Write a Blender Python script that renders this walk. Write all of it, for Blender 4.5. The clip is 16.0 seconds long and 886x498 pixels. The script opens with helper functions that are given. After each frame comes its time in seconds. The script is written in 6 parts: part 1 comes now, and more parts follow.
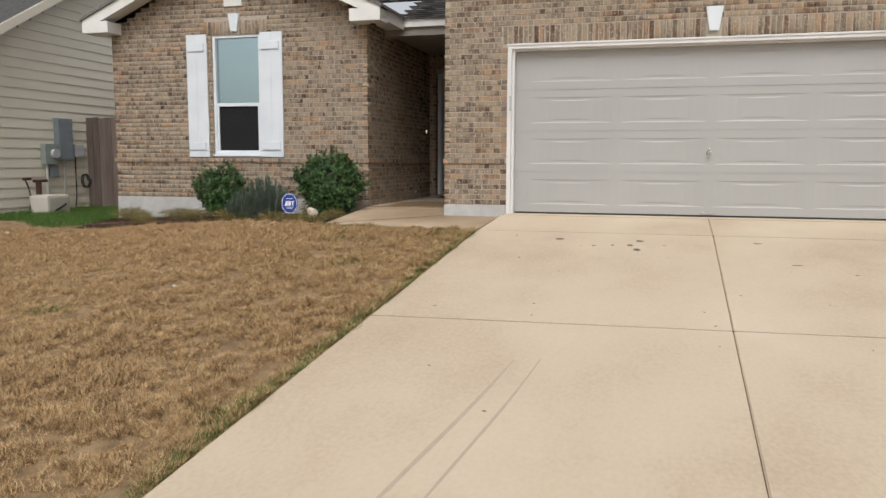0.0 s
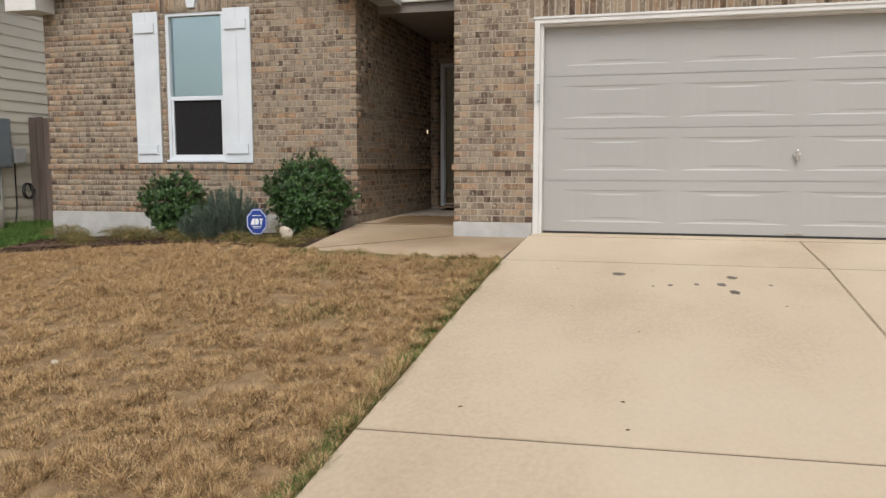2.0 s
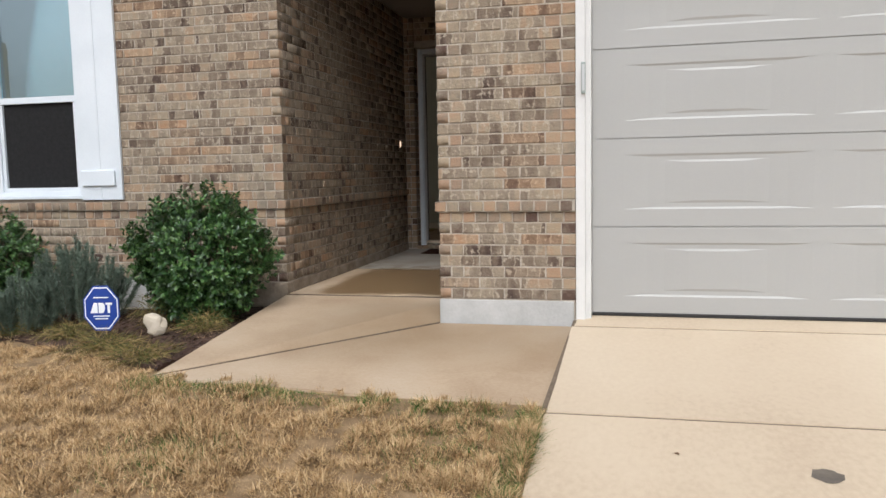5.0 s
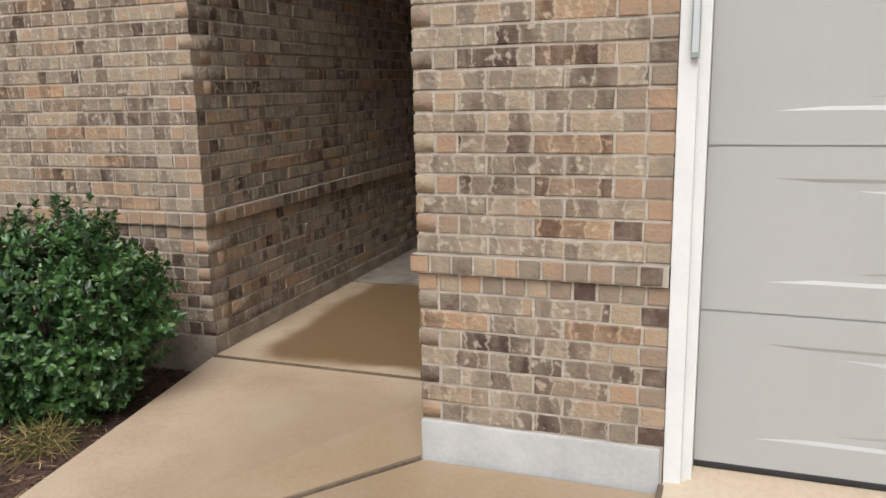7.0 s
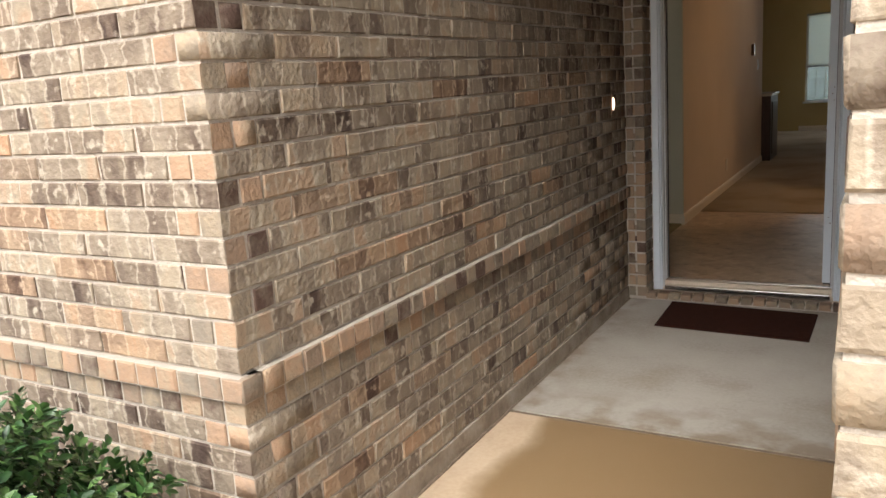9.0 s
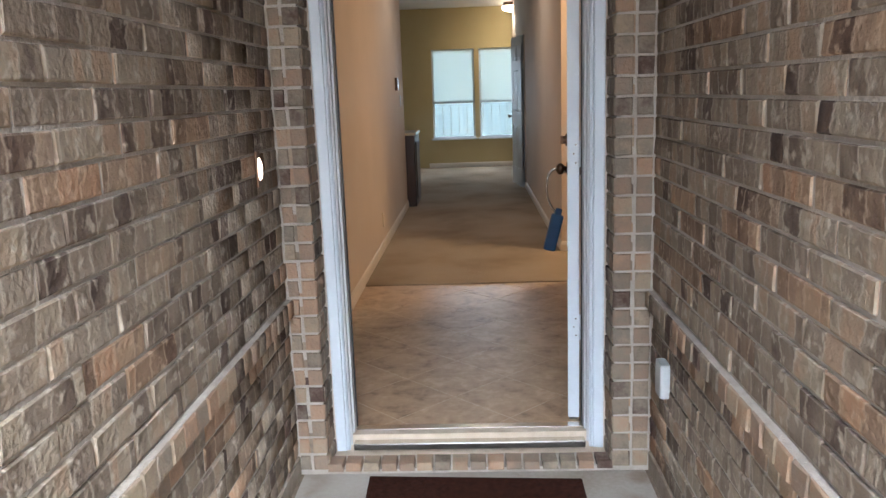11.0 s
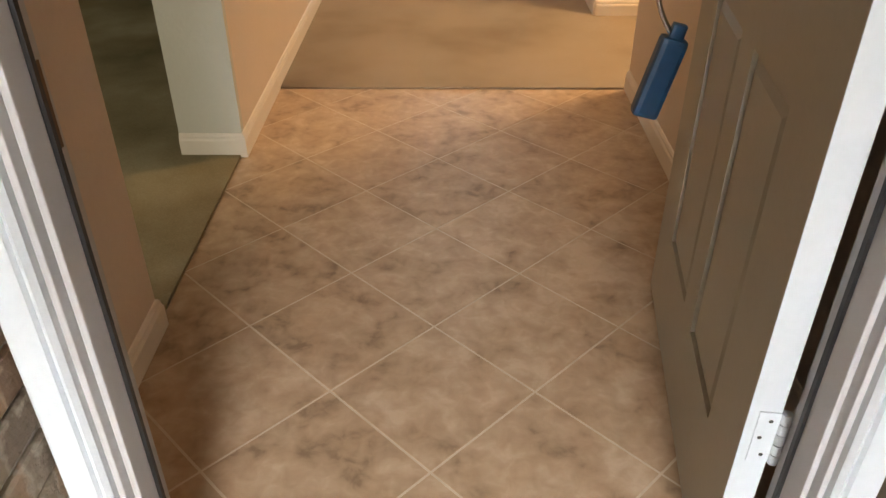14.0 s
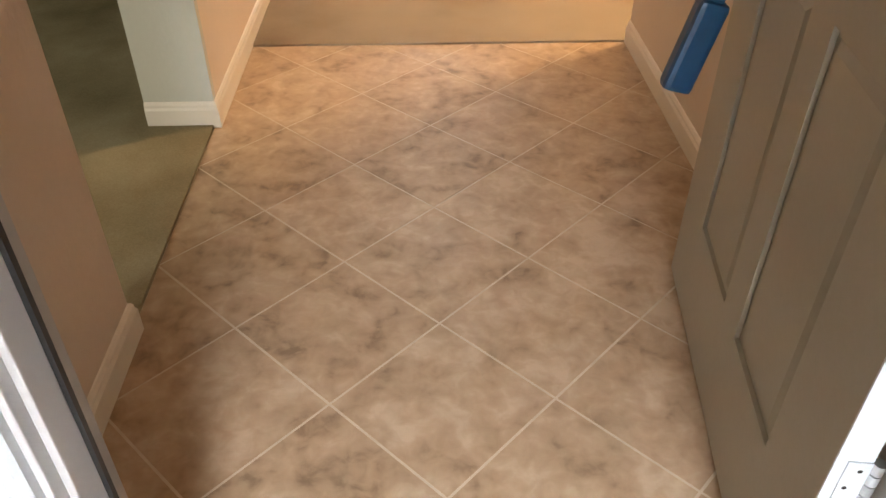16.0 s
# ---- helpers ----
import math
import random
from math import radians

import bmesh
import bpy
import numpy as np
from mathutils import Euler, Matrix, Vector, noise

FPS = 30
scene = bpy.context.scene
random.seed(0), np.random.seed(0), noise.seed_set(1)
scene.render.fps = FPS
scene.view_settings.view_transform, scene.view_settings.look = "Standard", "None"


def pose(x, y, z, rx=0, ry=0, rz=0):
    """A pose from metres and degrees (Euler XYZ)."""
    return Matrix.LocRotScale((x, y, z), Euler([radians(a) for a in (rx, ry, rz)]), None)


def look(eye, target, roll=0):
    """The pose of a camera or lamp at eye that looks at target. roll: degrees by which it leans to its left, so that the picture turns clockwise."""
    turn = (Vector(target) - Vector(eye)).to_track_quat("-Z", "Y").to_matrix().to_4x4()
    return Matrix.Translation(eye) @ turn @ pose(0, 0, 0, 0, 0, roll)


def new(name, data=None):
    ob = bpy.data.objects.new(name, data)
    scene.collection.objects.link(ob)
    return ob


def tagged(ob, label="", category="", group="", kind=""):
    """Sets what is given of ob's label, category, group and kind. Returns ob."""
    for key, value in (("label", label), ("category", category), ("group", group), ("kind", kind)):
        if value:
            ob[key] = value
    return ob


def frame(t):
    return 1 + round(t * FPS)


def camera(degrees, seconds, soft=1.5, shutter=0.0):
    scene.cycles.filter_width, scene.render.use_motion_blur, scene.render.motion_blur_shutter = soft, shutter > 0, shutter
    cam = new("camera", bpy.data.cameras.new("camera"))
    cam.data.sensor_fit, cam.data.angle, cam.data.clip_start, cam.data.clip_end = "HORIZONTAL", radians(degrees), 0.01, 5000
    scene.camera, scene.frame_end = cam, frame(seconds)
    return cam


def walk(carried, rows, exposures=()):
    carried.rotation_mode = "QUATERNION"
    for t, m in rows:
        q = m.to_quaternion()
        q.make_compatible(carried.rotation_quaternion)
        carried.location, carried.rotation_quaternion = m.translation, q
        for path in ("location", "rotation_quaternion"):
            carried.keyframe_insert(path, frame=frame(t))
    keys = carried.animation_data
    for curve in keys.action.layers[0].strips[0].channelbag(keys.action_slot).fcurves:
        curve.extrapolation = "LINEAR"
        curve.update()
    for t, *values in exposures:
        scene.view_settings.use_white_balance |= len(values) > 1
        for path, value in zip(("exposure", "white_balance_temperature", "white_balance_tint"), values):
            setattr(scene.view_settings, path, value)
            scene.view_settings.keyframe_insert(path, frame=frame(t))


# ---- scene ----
cam = camera(59.4, 16.0)
PATH = [
    (0, (1.888, -10.109, 0.685), (1.367, -8.191, 0.46), 0.2),
    (0.5, (1.716, -9.553, 0.702), (1.126, -7.654, 0.488), -1.2),
    (1, (1.518, -9.064, 0.685), (0.953, -7.158, 0.463), -1.1),
    (1.5, (1.32, -8.546, 0.687), (0.771, -6.636, 0.466), -0.2),
    (2, (1.146, -8.003, 0.703), (0.64, -6.08, 0.489), 0.0),
    (2.5, (1.003, -7.412, 0.728), (0.504, -5.487, 0.51), 0.4),
    (3, (0.804, -6.861, 0.757), (0.286, -4.941, 0.548), 0.7),
    (3.5, (0.682, -6.286, 0.786), (0.175, -4.365, 0.558), -0.0),
    (4, (0.524, -5.726, 0.813), (0.004, -3.81, 0.575), -1.0),
    (4.5, (0.389, -5.224, 0.862), (-0.093, -3.295, 0.646), -1.4),
    (5, (0.319, -4.687, 0.899), (-0.151, -2.753, 0.702), -1.1),
    (5.2, (0.265, -4.48, 0.91), (-0.195, -2.544, 0.708), -0.8),
    (7.3, (0.088, -2.112, 1.299), (-0.684, -0.319, 0.863), -1.3),
    (7.5, (0.026, -1.915, 1.298), (-0.822, -0.158, 0.857), -1.1),
    (8, (-0.191, -1.467, 1.336), (-1.215, 0.184, 0.865), -0.4),
    (8.5, (-0.462, -1.052, 1.346), (-1.609, 0.522, 0.891), -1.2),
    (9, (-0.81, -0.706, 1.374), (-1.796, 0.985, 0.963), -4.0),
    (9.1, (-0.84, -0.615, 1.389), (-1.761, 1.113, 0.982), -4.9),
    (9.5, (-1.047, -0.342, 1.374), (-1.651, 1.519, 0.963), -5.7),
    (9.7, (-1.134, -0.189, 1.41), (-1.619, 1.706, 0.994), -6.2),
    (10, (-1.233, 0.058, 1.414), (-1.644, 1.976, 1.021), -6.0),
    (10.2, (-1.348, 0.271, 1.419), (-1.669, 2.209, 1.044), -5.2),
    (12.3, (-1.503, 2.235, 1.445), (-1.489, 4.174, 0.957), -0.2),
    (12.5, (-1.513, 2.383, 1.454), (-1.497, 4.312, 0.922), -0.0),
    (13, (-1.557, 2.707, 1.411), (-1.553, 4.559, 0.657), -0.2),
    (13.5, (-1.563, 3.019, 1.378), (-1.546, 4.766, 0.406), -0.6),
    (14, (-1.542, 3.269, 1.361), (-1.552, 4.937, 0.258), 0.0),
    (14.5, (-1.552, 3.369, 1.36), (-1.591, 4.941, 0.124), -0.7),
    (15, (-1.575, 3.386, 1.356), (-1.602, 4.917, 0.069), -1.2),
    (15.5, (-1.61, 3.407, 1.357), (-1.581, 4.941, 0.074), -0.3),
    (16, (-1.613, 3.494, 1.346), (-1.556, 5.072, 0.118), 0.1),
]

# ---- world, sun, large lights ----
EXPOSURES = [(0, -0.05, 6500, 10), (2, -0.05, 6550, 10), (3.5, 0.1, 6550, 10), (5, 0.2, 6200, 10), (7.3, 0.28, 6350, 10), (8.5, 0.95, 6700, 10), (9, 1.45, 6500, 10),
             (9.5, 2.15, 5600, 9), (10.2, 2.6, 5350, 8), (12.3, 3.4, 5800, 8), (13, 3.45, 6150, 8), (13.5, 3.5, 6500, 8), (14.5, 3.85, 6300, 8), (16, 4.08, 6100, 8)]
walk(cam, [(t, look(eye, target, roll)) for t, eye, target, roll in PATH], EXPOSURES)
SUN_EL, SUN_AZ = 50, 172
world = bpy.data.worlds.new("overcast_sky")
scene.world = world
world.use_nodes = True
wn, wl = world.node_tree.nodes, world.node_tree.links
sky = wn.new("ShaderNodeTexSky")
sky.sky_type, sky.sun_disc = "NISHITA", False
sky.sun_elevation, sky.sun_rotation = radians(SUN_EL), radians(SUN_AZ)
sky.dust_density, sky.air_density = 4.0, 1.0
hsv = wn.new("ShaderNodeHueSaturation")
hsv.inputs["Saturation"].default_value = 0.25
wl.new(sky.outputs[0], hsv.inputs["Color"])
wl.new(hsv.outputs[0], wn["Background"].inputs["Color"])
wn["Background"].inputs["Strength"].default_value = 0.15
sun = new("sun", bpy.data.lights.new("sun", "SUN"))
sun.data.energy, sun.data.angle, sun.data.color = 1.3, radians(35), (1.0, 0.96, 0.9)
az = radians(SUN_AZ)
sun.matrix_basis = look((8 * math.sin(az), 8 * math.cos(az), 8 * math.tan(radians(SUN_EL))), (0, 0, 0))


def lamp(name, place, watts, size, color, target=None):
    ob = new(name, bpy.data.lights.new(name, "AREA"))
    ob.data.energy, ob.data.size, ob.data.color, ob.data.shape = watts, size, color, "DISK"
    ob.matrix_basis = look(place, target or (place[0], place[1] + 0.001, place[2] - 1))
    return ob


lamp("alcove_light", (0.1, 6.9, 2.80), 5.3, 0.4, (1.0, 0.66, 0.33))
lamp("hall_light", (-1.5, 8.8, 2.82), 1.2, 0.3, (1.0, 0.78, 0.56))
lamp("living_light", (-0.8, 14.3, 2.62), 1.4, 0.3, (1.0, 0.78, 0.52))


back_light = lamp("back_window_light", (-1.38, 14.9, 1.35), 3, 1.0, (0.86, 0.95, 1.0), (-1.38, 12.5, 0.2))
back_light.data.shape, back_light.data.size, back_light.data.size_y = "RECTANGLE", 1.5, 1.3
room_light = lamp("room_window_light", (-4.26, 0.84, 1.65), 7.5, 1.0, (1.0, 0.93, 0.74), (-4.0, 5.0, 0.8))
room_light.data.shape, room_light.data.size, room_light.data.size_y = "RECTANGLE", 0.8, 1.6


# ---- materials ----
def material(name, colors, scale=8.0, rough=0.8, fine=60.0, bump=0.0, bump_scale=None, random_mix=0.0, metal=0.0,
             stretch=(1, 1, 1), spread=(0.3, 0.7), gloss=0.5, fine_mix=0.25, extra=None, distort=0.0):
    """colors: two or more, spread by noise at two scales; random_mix: how far single pieces differ."""
    m = bpy.data.materials.new(name)
    m.use_nodes = True
    n, l = m.node_tree.nodes, m.node_tree.links
    b = n["Principled BSDF"]
    geo = n.new("ShaderNodeNewGeometry")
    info = n.new("ShaderNodeObjectInfo")
    mp = n.new("ShaderNodeMapping")
    mp.inputs["Scale"].default_value = stretch
    l.new(geo.outputs["Position"], mp.inputs["Vector"])

    def noise_at(s, detail=4):
        t = n.new("ShaderNodeTexNoise")
        t.inputs["Scale"].default_value, t.inputs["Detail"].default_value = s, detail
        t.inputs["Distortion"].default_value = distort
        l.new(mp.outputs[0], t.inputs["Vector"])
        return t.outputs[0]

    def math_node(op, a, c):
        t = n.new("ShaderNodeMath")
        t.operation = op
        for i, v in enumerate((a, c)):
            if isinstance(v, (int, float)):
                t.inputs[i].default_value = v
            else:
                l.new(v, t.inputs[i])
        return t.outputs[0]

    v = noise_at(scale)
    v = math_node("ADD", math_node("MULTIPLY", v, 1 - fine_mix), math_node("MULTIPLY", noise_at(fine), fine_mix))
    if random_mix:
        r = math_node("FRACT", math_node("ADD", info.outputs["Random"], geo.outputs["Random Per Island"]), 0)
        r = math_node("ADD", math_node("MULTIPLY", r, random_mix), 0)
        v = math_node("ADD", math_node("MULTIPLY", v, 1 - random_mix), r)
    ramp = n.new("ShaderNodeValToRGB")
    e = ramp.color_ramp.elements
    while len(e) < len(colors):
        e.new(0.5)
    for i, c in enumerate(colors):
        e[i].position = spread[0] + (spread[1] - spread[0]) * i / max(1, len(colors) - 1)
        e[i].color = (*c, 1)
    l.new(v, ramp.inputs[0])
    l.new(ramp.outputs[0], b.inputs["Base Color"])
    b.inputs["Roughness"].default_value, b.inputs["Metallic"].default_value = rough, metal
    b.inputs["Specular IOR Level"].default_value = gloss
    if bump:
        bn = n.new("ShaderNodeBump")
        bn.inputs["Strength"].default_value, bn.inputs["Distance"].default_value = 1.0, bump
        l.new(noise_at(bump_scale or fine, 5), bn.inputs["Height"])
        l.new(bn.outputs[0], b.inputs["Normal"])
    if extra:
        extra(m, n, l, b, geo, mp, ramp, noise_at, math_node)
    return m


def brick_look(m, n, l, b, geo, mp, ramp, noise_at, math_node):
    """Broad upright bands of burnt tan, dark brown and orange along each brick, with pale lime smears."""
    info = [x for x in n if x.bl_idname == "ShaderNodeObjectInfo"][0]
    r = math_node("FRACT", math_node("ADD", info.outputs["Random"], geo.outputs["Random Per Island"]), 0)
    off = n.new("ShaderNodeCombineXYZ")
    l.new(math_node("MULTIPLY", r, 37.0), off.inputs[0])
    l.new(math_node("MULTIPLY", r, 11.0), off.inputs[2])
    sep = n.new("ShaderNodeVectorMath")
    sep.operation = "ADD"
    l.new(mp.outputs[0], sep.inputs[0])
    l.new(off.outputs[0], sep.inputs[1])
    stretch = n.new("ShaderNodeMapping")
    stretch.inputs["Scale"].default_value = (12.5, 12.5, 6)
    l.new(sep.outputs[0], stretch.inputs[0])
    band = n.new("ShaderNodeTexNoise")
    band.inputs["Scale"].default_value, band.inputs["Detail"].default_value = 1.0, 3
    band.inputs["Distortion"].default_value = 0.9
    l.new(stretch.outputs[0], band.inputs["Vector"])
    v = math_node("ADD", math_node("MULTIPLY", band.outputs[0], 1.15), math_node("MULTIPLY", math_node("SUBTRACT", r, 0.5), 0.34))
    # each brick carries three or four kiln-marked blocks with smeared, uneven borders
    xyz = n.new("ShaderNodeSeparateXYZ")
    l.new(mp.outputs[0], xyz.inputs[0])
    along = math_node("ADD", math_node("MULTIPLY", math_node("ADD", xyz.outputs[0], xyz.outputs[1]), 13.0), math_node("MULTIPLY", r, 53.0))
    along = math_node("ADD", along, math_node("MULTIPLY", noise_at(30, 3), 0.55))
    cell = n.new("ShaderNodeCombineXYZ")
    l.new(math_node("FLOOR", along, 0), cell.inputs[0])
    l.new(math_node("MULTIPLY", r, 91.0), cell.inputs[1])
    block = n.new("ShaderNodeTexWhiteNoise")
    block.noise_dimensions = "3D"
    l.new(cell.outputs[0], block.inputs[0])
    v = math_node("ADD", math_node("MULTIPLY", v, 0.62), math_node("MULTIPLY", block.outputs[0], 0.40))
    v = math_node("ADD", v, -0.02)
    l.new(v, ramp.inputs[0])
    fr = math_node("ABSOLUTE", math_node("SUBTRACT", math_node("FRACT", along, 0), 0.5), 0)
    rim = n.new("ShaderNodeMapRange")
    rim.inputs[1].default_value, rim.inputs[2].default_value, rim.inputs[4].default_value = 0.42, 0.48, 0.55
    l.new(fr, rim.inputs[0])
    smear = n.new("ShaderNodeMapRange")
    smear.inputs[1].default_value, smear.inputs[2].default_value, smear.inputs[4].default_value = 0.57, 0.66, 0.7
    l.new(noise_at(26, 5), smear.inputs[0])
    pale = n.new("ShaderNodeMix")
    pale.data_type = "RGBA"
    pale.inputs[7].default_value = (0.46, 0.40, 0.315, 1)
    l.new(math_node("MAXIMUM", smear.outputs[0], rim.outputs[0]), pale.inputs[0])
    l.new(ramp.outputs[0], pale.inputs[6])
    burnt = n.new("ShaderNodeMix")
    burnt.data_type, burnt.blend_type = "RGBA", "MULTIPLY"
    burnt.inputs[7].default_value = (1.10, 0.91, 0.78, 1)
    some = n.new("ShaderNodeMapRange")
    some.inputs[1].default_value, some.inputs[2].default_value, some.inputs[4].default_value = 0.72, 0.95, 0.9
    l.new(math_node("FRACT", math_node("MULTIPLY", r, 17.3), 0), some.inputs[0])
    l.new(some.outputs[0], burnt.inputs[0])
    l.new(pale.outputs[2], burnt.inputs[6])
    l.new(burnt.outputs[2], b.inputs["Base Color"])


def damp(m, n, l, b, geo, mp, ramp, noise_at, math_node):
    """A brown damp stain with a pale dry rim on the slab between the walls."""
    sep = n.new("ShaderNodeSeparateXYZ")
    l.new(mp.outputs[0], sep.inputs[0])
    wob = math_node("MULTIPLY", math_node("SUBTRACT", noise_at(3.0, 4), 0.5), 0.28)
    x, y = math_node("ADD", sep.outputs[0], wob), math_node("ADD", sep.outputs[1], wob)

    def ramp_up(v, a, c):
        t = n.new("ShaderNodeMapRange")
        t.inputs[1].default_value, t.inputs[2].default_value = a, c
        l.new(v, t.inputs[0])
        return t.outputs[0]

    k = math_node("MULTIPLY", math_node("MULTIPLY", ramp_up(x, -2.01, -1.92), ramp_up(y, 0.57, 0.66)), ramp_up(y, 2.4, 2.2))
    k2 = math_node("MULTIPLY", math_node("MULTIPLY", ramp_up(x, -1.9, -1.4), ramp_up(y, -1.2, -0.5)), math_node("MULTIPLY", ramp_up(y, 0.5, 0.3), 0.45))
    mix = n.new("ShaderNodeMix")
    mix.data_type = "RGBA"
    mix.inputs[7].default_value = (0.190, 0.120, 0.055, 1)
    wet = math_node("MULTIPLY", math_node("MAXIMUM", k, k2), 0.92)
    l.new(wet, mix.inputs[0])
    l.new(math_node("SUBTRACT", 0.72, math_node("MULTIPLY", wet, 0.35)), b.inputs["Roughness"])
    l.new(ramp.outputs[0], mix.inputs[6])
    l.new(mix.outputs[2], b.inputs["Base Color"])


def porch_blotches(m, n, l, b, geo, mp, ramp, noise_at, math_node):
    """Brown blotches that thicken towards the slab's front joint and the foot of both walls."""
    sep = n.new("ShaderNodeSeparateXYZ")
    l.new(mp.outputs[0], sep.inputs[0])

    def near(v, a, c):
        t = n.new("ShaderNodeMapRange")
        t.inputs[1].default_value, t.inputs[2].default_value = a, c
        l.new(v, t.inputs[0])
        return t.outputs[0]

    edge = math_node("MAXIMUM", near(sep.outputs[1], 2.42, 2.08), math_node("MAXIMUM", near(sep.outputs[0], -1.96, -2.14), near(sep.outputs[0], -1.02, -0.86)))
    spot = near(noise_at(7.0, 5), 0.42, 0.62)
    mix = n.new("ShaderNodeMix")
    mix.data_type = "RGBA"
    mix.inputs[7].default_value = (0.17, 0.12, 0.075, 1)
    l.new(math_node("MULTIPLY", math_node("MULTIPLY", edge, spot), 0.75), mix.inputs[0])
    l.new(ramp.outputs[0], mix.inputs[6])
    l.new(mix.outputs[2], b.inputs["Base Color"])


BRICK = material("fired_brick", [(0.062, 0.040, 0.031), (0.130, 0.096, 0.071), (0.195, 0.152, 0.112), (0.240, 0.194, 0.146), (0.31, 0.255, 0.185),
                                 (0.33, 0.235, 0.16)],
                 rough=0.85, bump=0.008, bump_scale=60, spread=(0.20, 0.80), extra=brick_look, gloss=0.35)
BRICK_END = material("fired_brick_end", [(0.09, 0.055, 0.042), (0.22, 0.18, 0.135), (0.265, 0.19, 0.135), (0.345, 0.225, 0.145), (0.33, 0.26, 0.18), (0.21, 0.175, 0.135)],
                     scale=22, fine=90, rough=0.85, bump=0.005, bump_scale=80, random_mix=0.6, spread=(0.2, 0.8), gloss=0.3)
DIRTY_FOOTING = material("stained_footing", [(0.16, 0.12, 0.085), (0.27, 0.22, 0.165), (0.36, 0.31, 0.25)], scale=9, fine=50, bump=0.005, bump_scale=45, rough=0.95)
MORTAR = material("mortar", [(0.35, 0.305, 0.255), (0.48, 0.425, 0.36)], scale=14, bump=0.006, bump_scale=110, rough=0.95)
CONCRETE_BASE = material("footing_concrete", [(0.36, 0.36, 0.35), (0.50, 0.50, 0.49)], scale=5, bump=0.002, rough=0.9)
CONCRETE = material("drive_concrete", [(0.44, 0.335, 0.24), (0.57, 0.465, 0.34), (0.63, 0.53, 0.40)], scale=0.9, fine=45, bump=0.0012,
                    bump_scale=220, rough=0.82, stretch=(1, .6, 1))
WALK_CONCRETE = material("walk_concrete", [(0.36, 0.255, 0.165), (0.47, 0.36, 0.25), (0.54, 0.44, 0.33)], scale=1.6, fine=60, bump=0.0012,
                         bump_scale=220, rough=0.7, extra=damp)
PORCH_CONCRETE = material("porch_concrete", [(0.235, 0.195, 0.15), (0.33, 0.30, 0.26), (0.38, 0.35, 0.31)], scale=2.2, fine=60, bump=0.001, bump_scale=220, rough=0.8, extra=porch_blotches)
JOINT = material("joint_dirt", [(0.10, 0.075, 0.05), (0.20, 0.15, 0.11)], scale=20, rough=1)
WHITE = material("white_paint", [(0.60, 0.65, 0.70), (0.69, 0.74, 0.79)], scale=3, rough=0.45, bump=0.0003, bump_scale=90)
FASCIA = material("fascia_paint", [(0.62, 0.62, 0.60), (0.74, 0.74, 0.72)], scale=4, rough=0.55)
TRIM = material("garage_trim_paint", [(0.60, 0.60, 0.595), (0.69, 0.69, 0.68)], scale=4, rough=0.5)
GARAGE = material("garage_door_paint", [(0.355, 0.355, 0.345), (0.38, 0.38, 0.37)], scale=1.2, rough=0.42, bump=0.0004, bump_scale=120)
SHINGLE = material("asphalt_shingle", [(0.045, 0.045, 0.045), (0.15, 0.145, 0.14)], scale=12, rough=0.95, bump=0.002, random_mix=0.5)
SIDING = material("lap_siding_paint", [(0.74, 0.69, 0.58), (0.80, 0.75, 0.64)], scale=1.5, rough=0.7, bump=0.0008, stretch=(1, .3, 4))
FENCE = material("weathered_fence_wood", [(0.10, 0.075, 0.065), (0.19, 0.15, 0.13)], scale=5, rough=0.9, stretch=(3, 3, .3), bump=0.003, bump_scale=40, random_mix=0.3)
GREY_BOX = material("grey_metal_box", [(0.20, 0.235, 0.26), (0.25, 0.29, 0.32)], scale=5, rough=0.5)
GREEN_BOX = material("grey_green_metal_box", [(0.25, 0.30, 0.28), (0.32, 0.36, 0.34)], scale=5, rough=0.5)
PLASTIC_GREY = material("pale_grey_plastic", [(0.45, 0.47, 0.48), (0.52, 0.54, 0.55)], scale=5, rough=0.5)
BLACK = material("black_rubber", [(0.012, 0.012, 0.013), (0.02, 0.02, 0.021)], scale=8, rough=0.5)
COPPER_DARK = material("dark_copper_pipe", [(0.06, 0.025, 0.018), (0.10, 0.04, 0.03)], scale=9, rough=0.5)
PVC = material("grey_pipe", [(0.42, 0.42, 0.40), (0.50, 0.50, 0.48)], scale=6, rough=0.5)
BACKFLOW = material("beige_plastic", [(0.50, 0.47, 0.41), (0.58, 0.55, 0.49)], scale=6, rough=0.6)
SOIL = material("soil_under_grass", [(0.12, 0.075, 0.038), (0.25, 0.165, 0.085), (0.36, 0.25, 0.14)], scale=9, fine=90, bump=0.01, bump_scale=60, rough=1)
MULCH = material("bark_mulch", [(0.03, 0.016, 0.011), (0.085, 0.045, 0.03)], scale=30, rough=0.95, bump=0.01, random_mix=0.5)
DRY = material("dormant_grass", [(0.07, 0.038, 0.016), (0.38, 0.24, 0.115), (0.53, 0.365, 0.19), (0.70, 0.52, 0.30)], scale=13, fine=3.0, fine_mix=0.3, rough=0.85, random_mix=0.38, spread=(0.27, 0.70), gloss=0.2)
GREEN = material("green_grass", [(0.03, 0.075, 0.015), (0.075, 0.16, 0.03), (0.14, 0.21, 0.06)], scale=6, rough=0.7, random_mix=0.6, spread=(0.2, 0.8), gloss=0.2)
WEED = material("yellow_green_blades", [(0.06, 0.08, 0.02), (0.19, 0.16, 0.055), (0.36, 0.25, 0.11)], scale=6, rough=0.7, random_mix=0.6, spread=(0.2, 0.8), gloss=0.2)
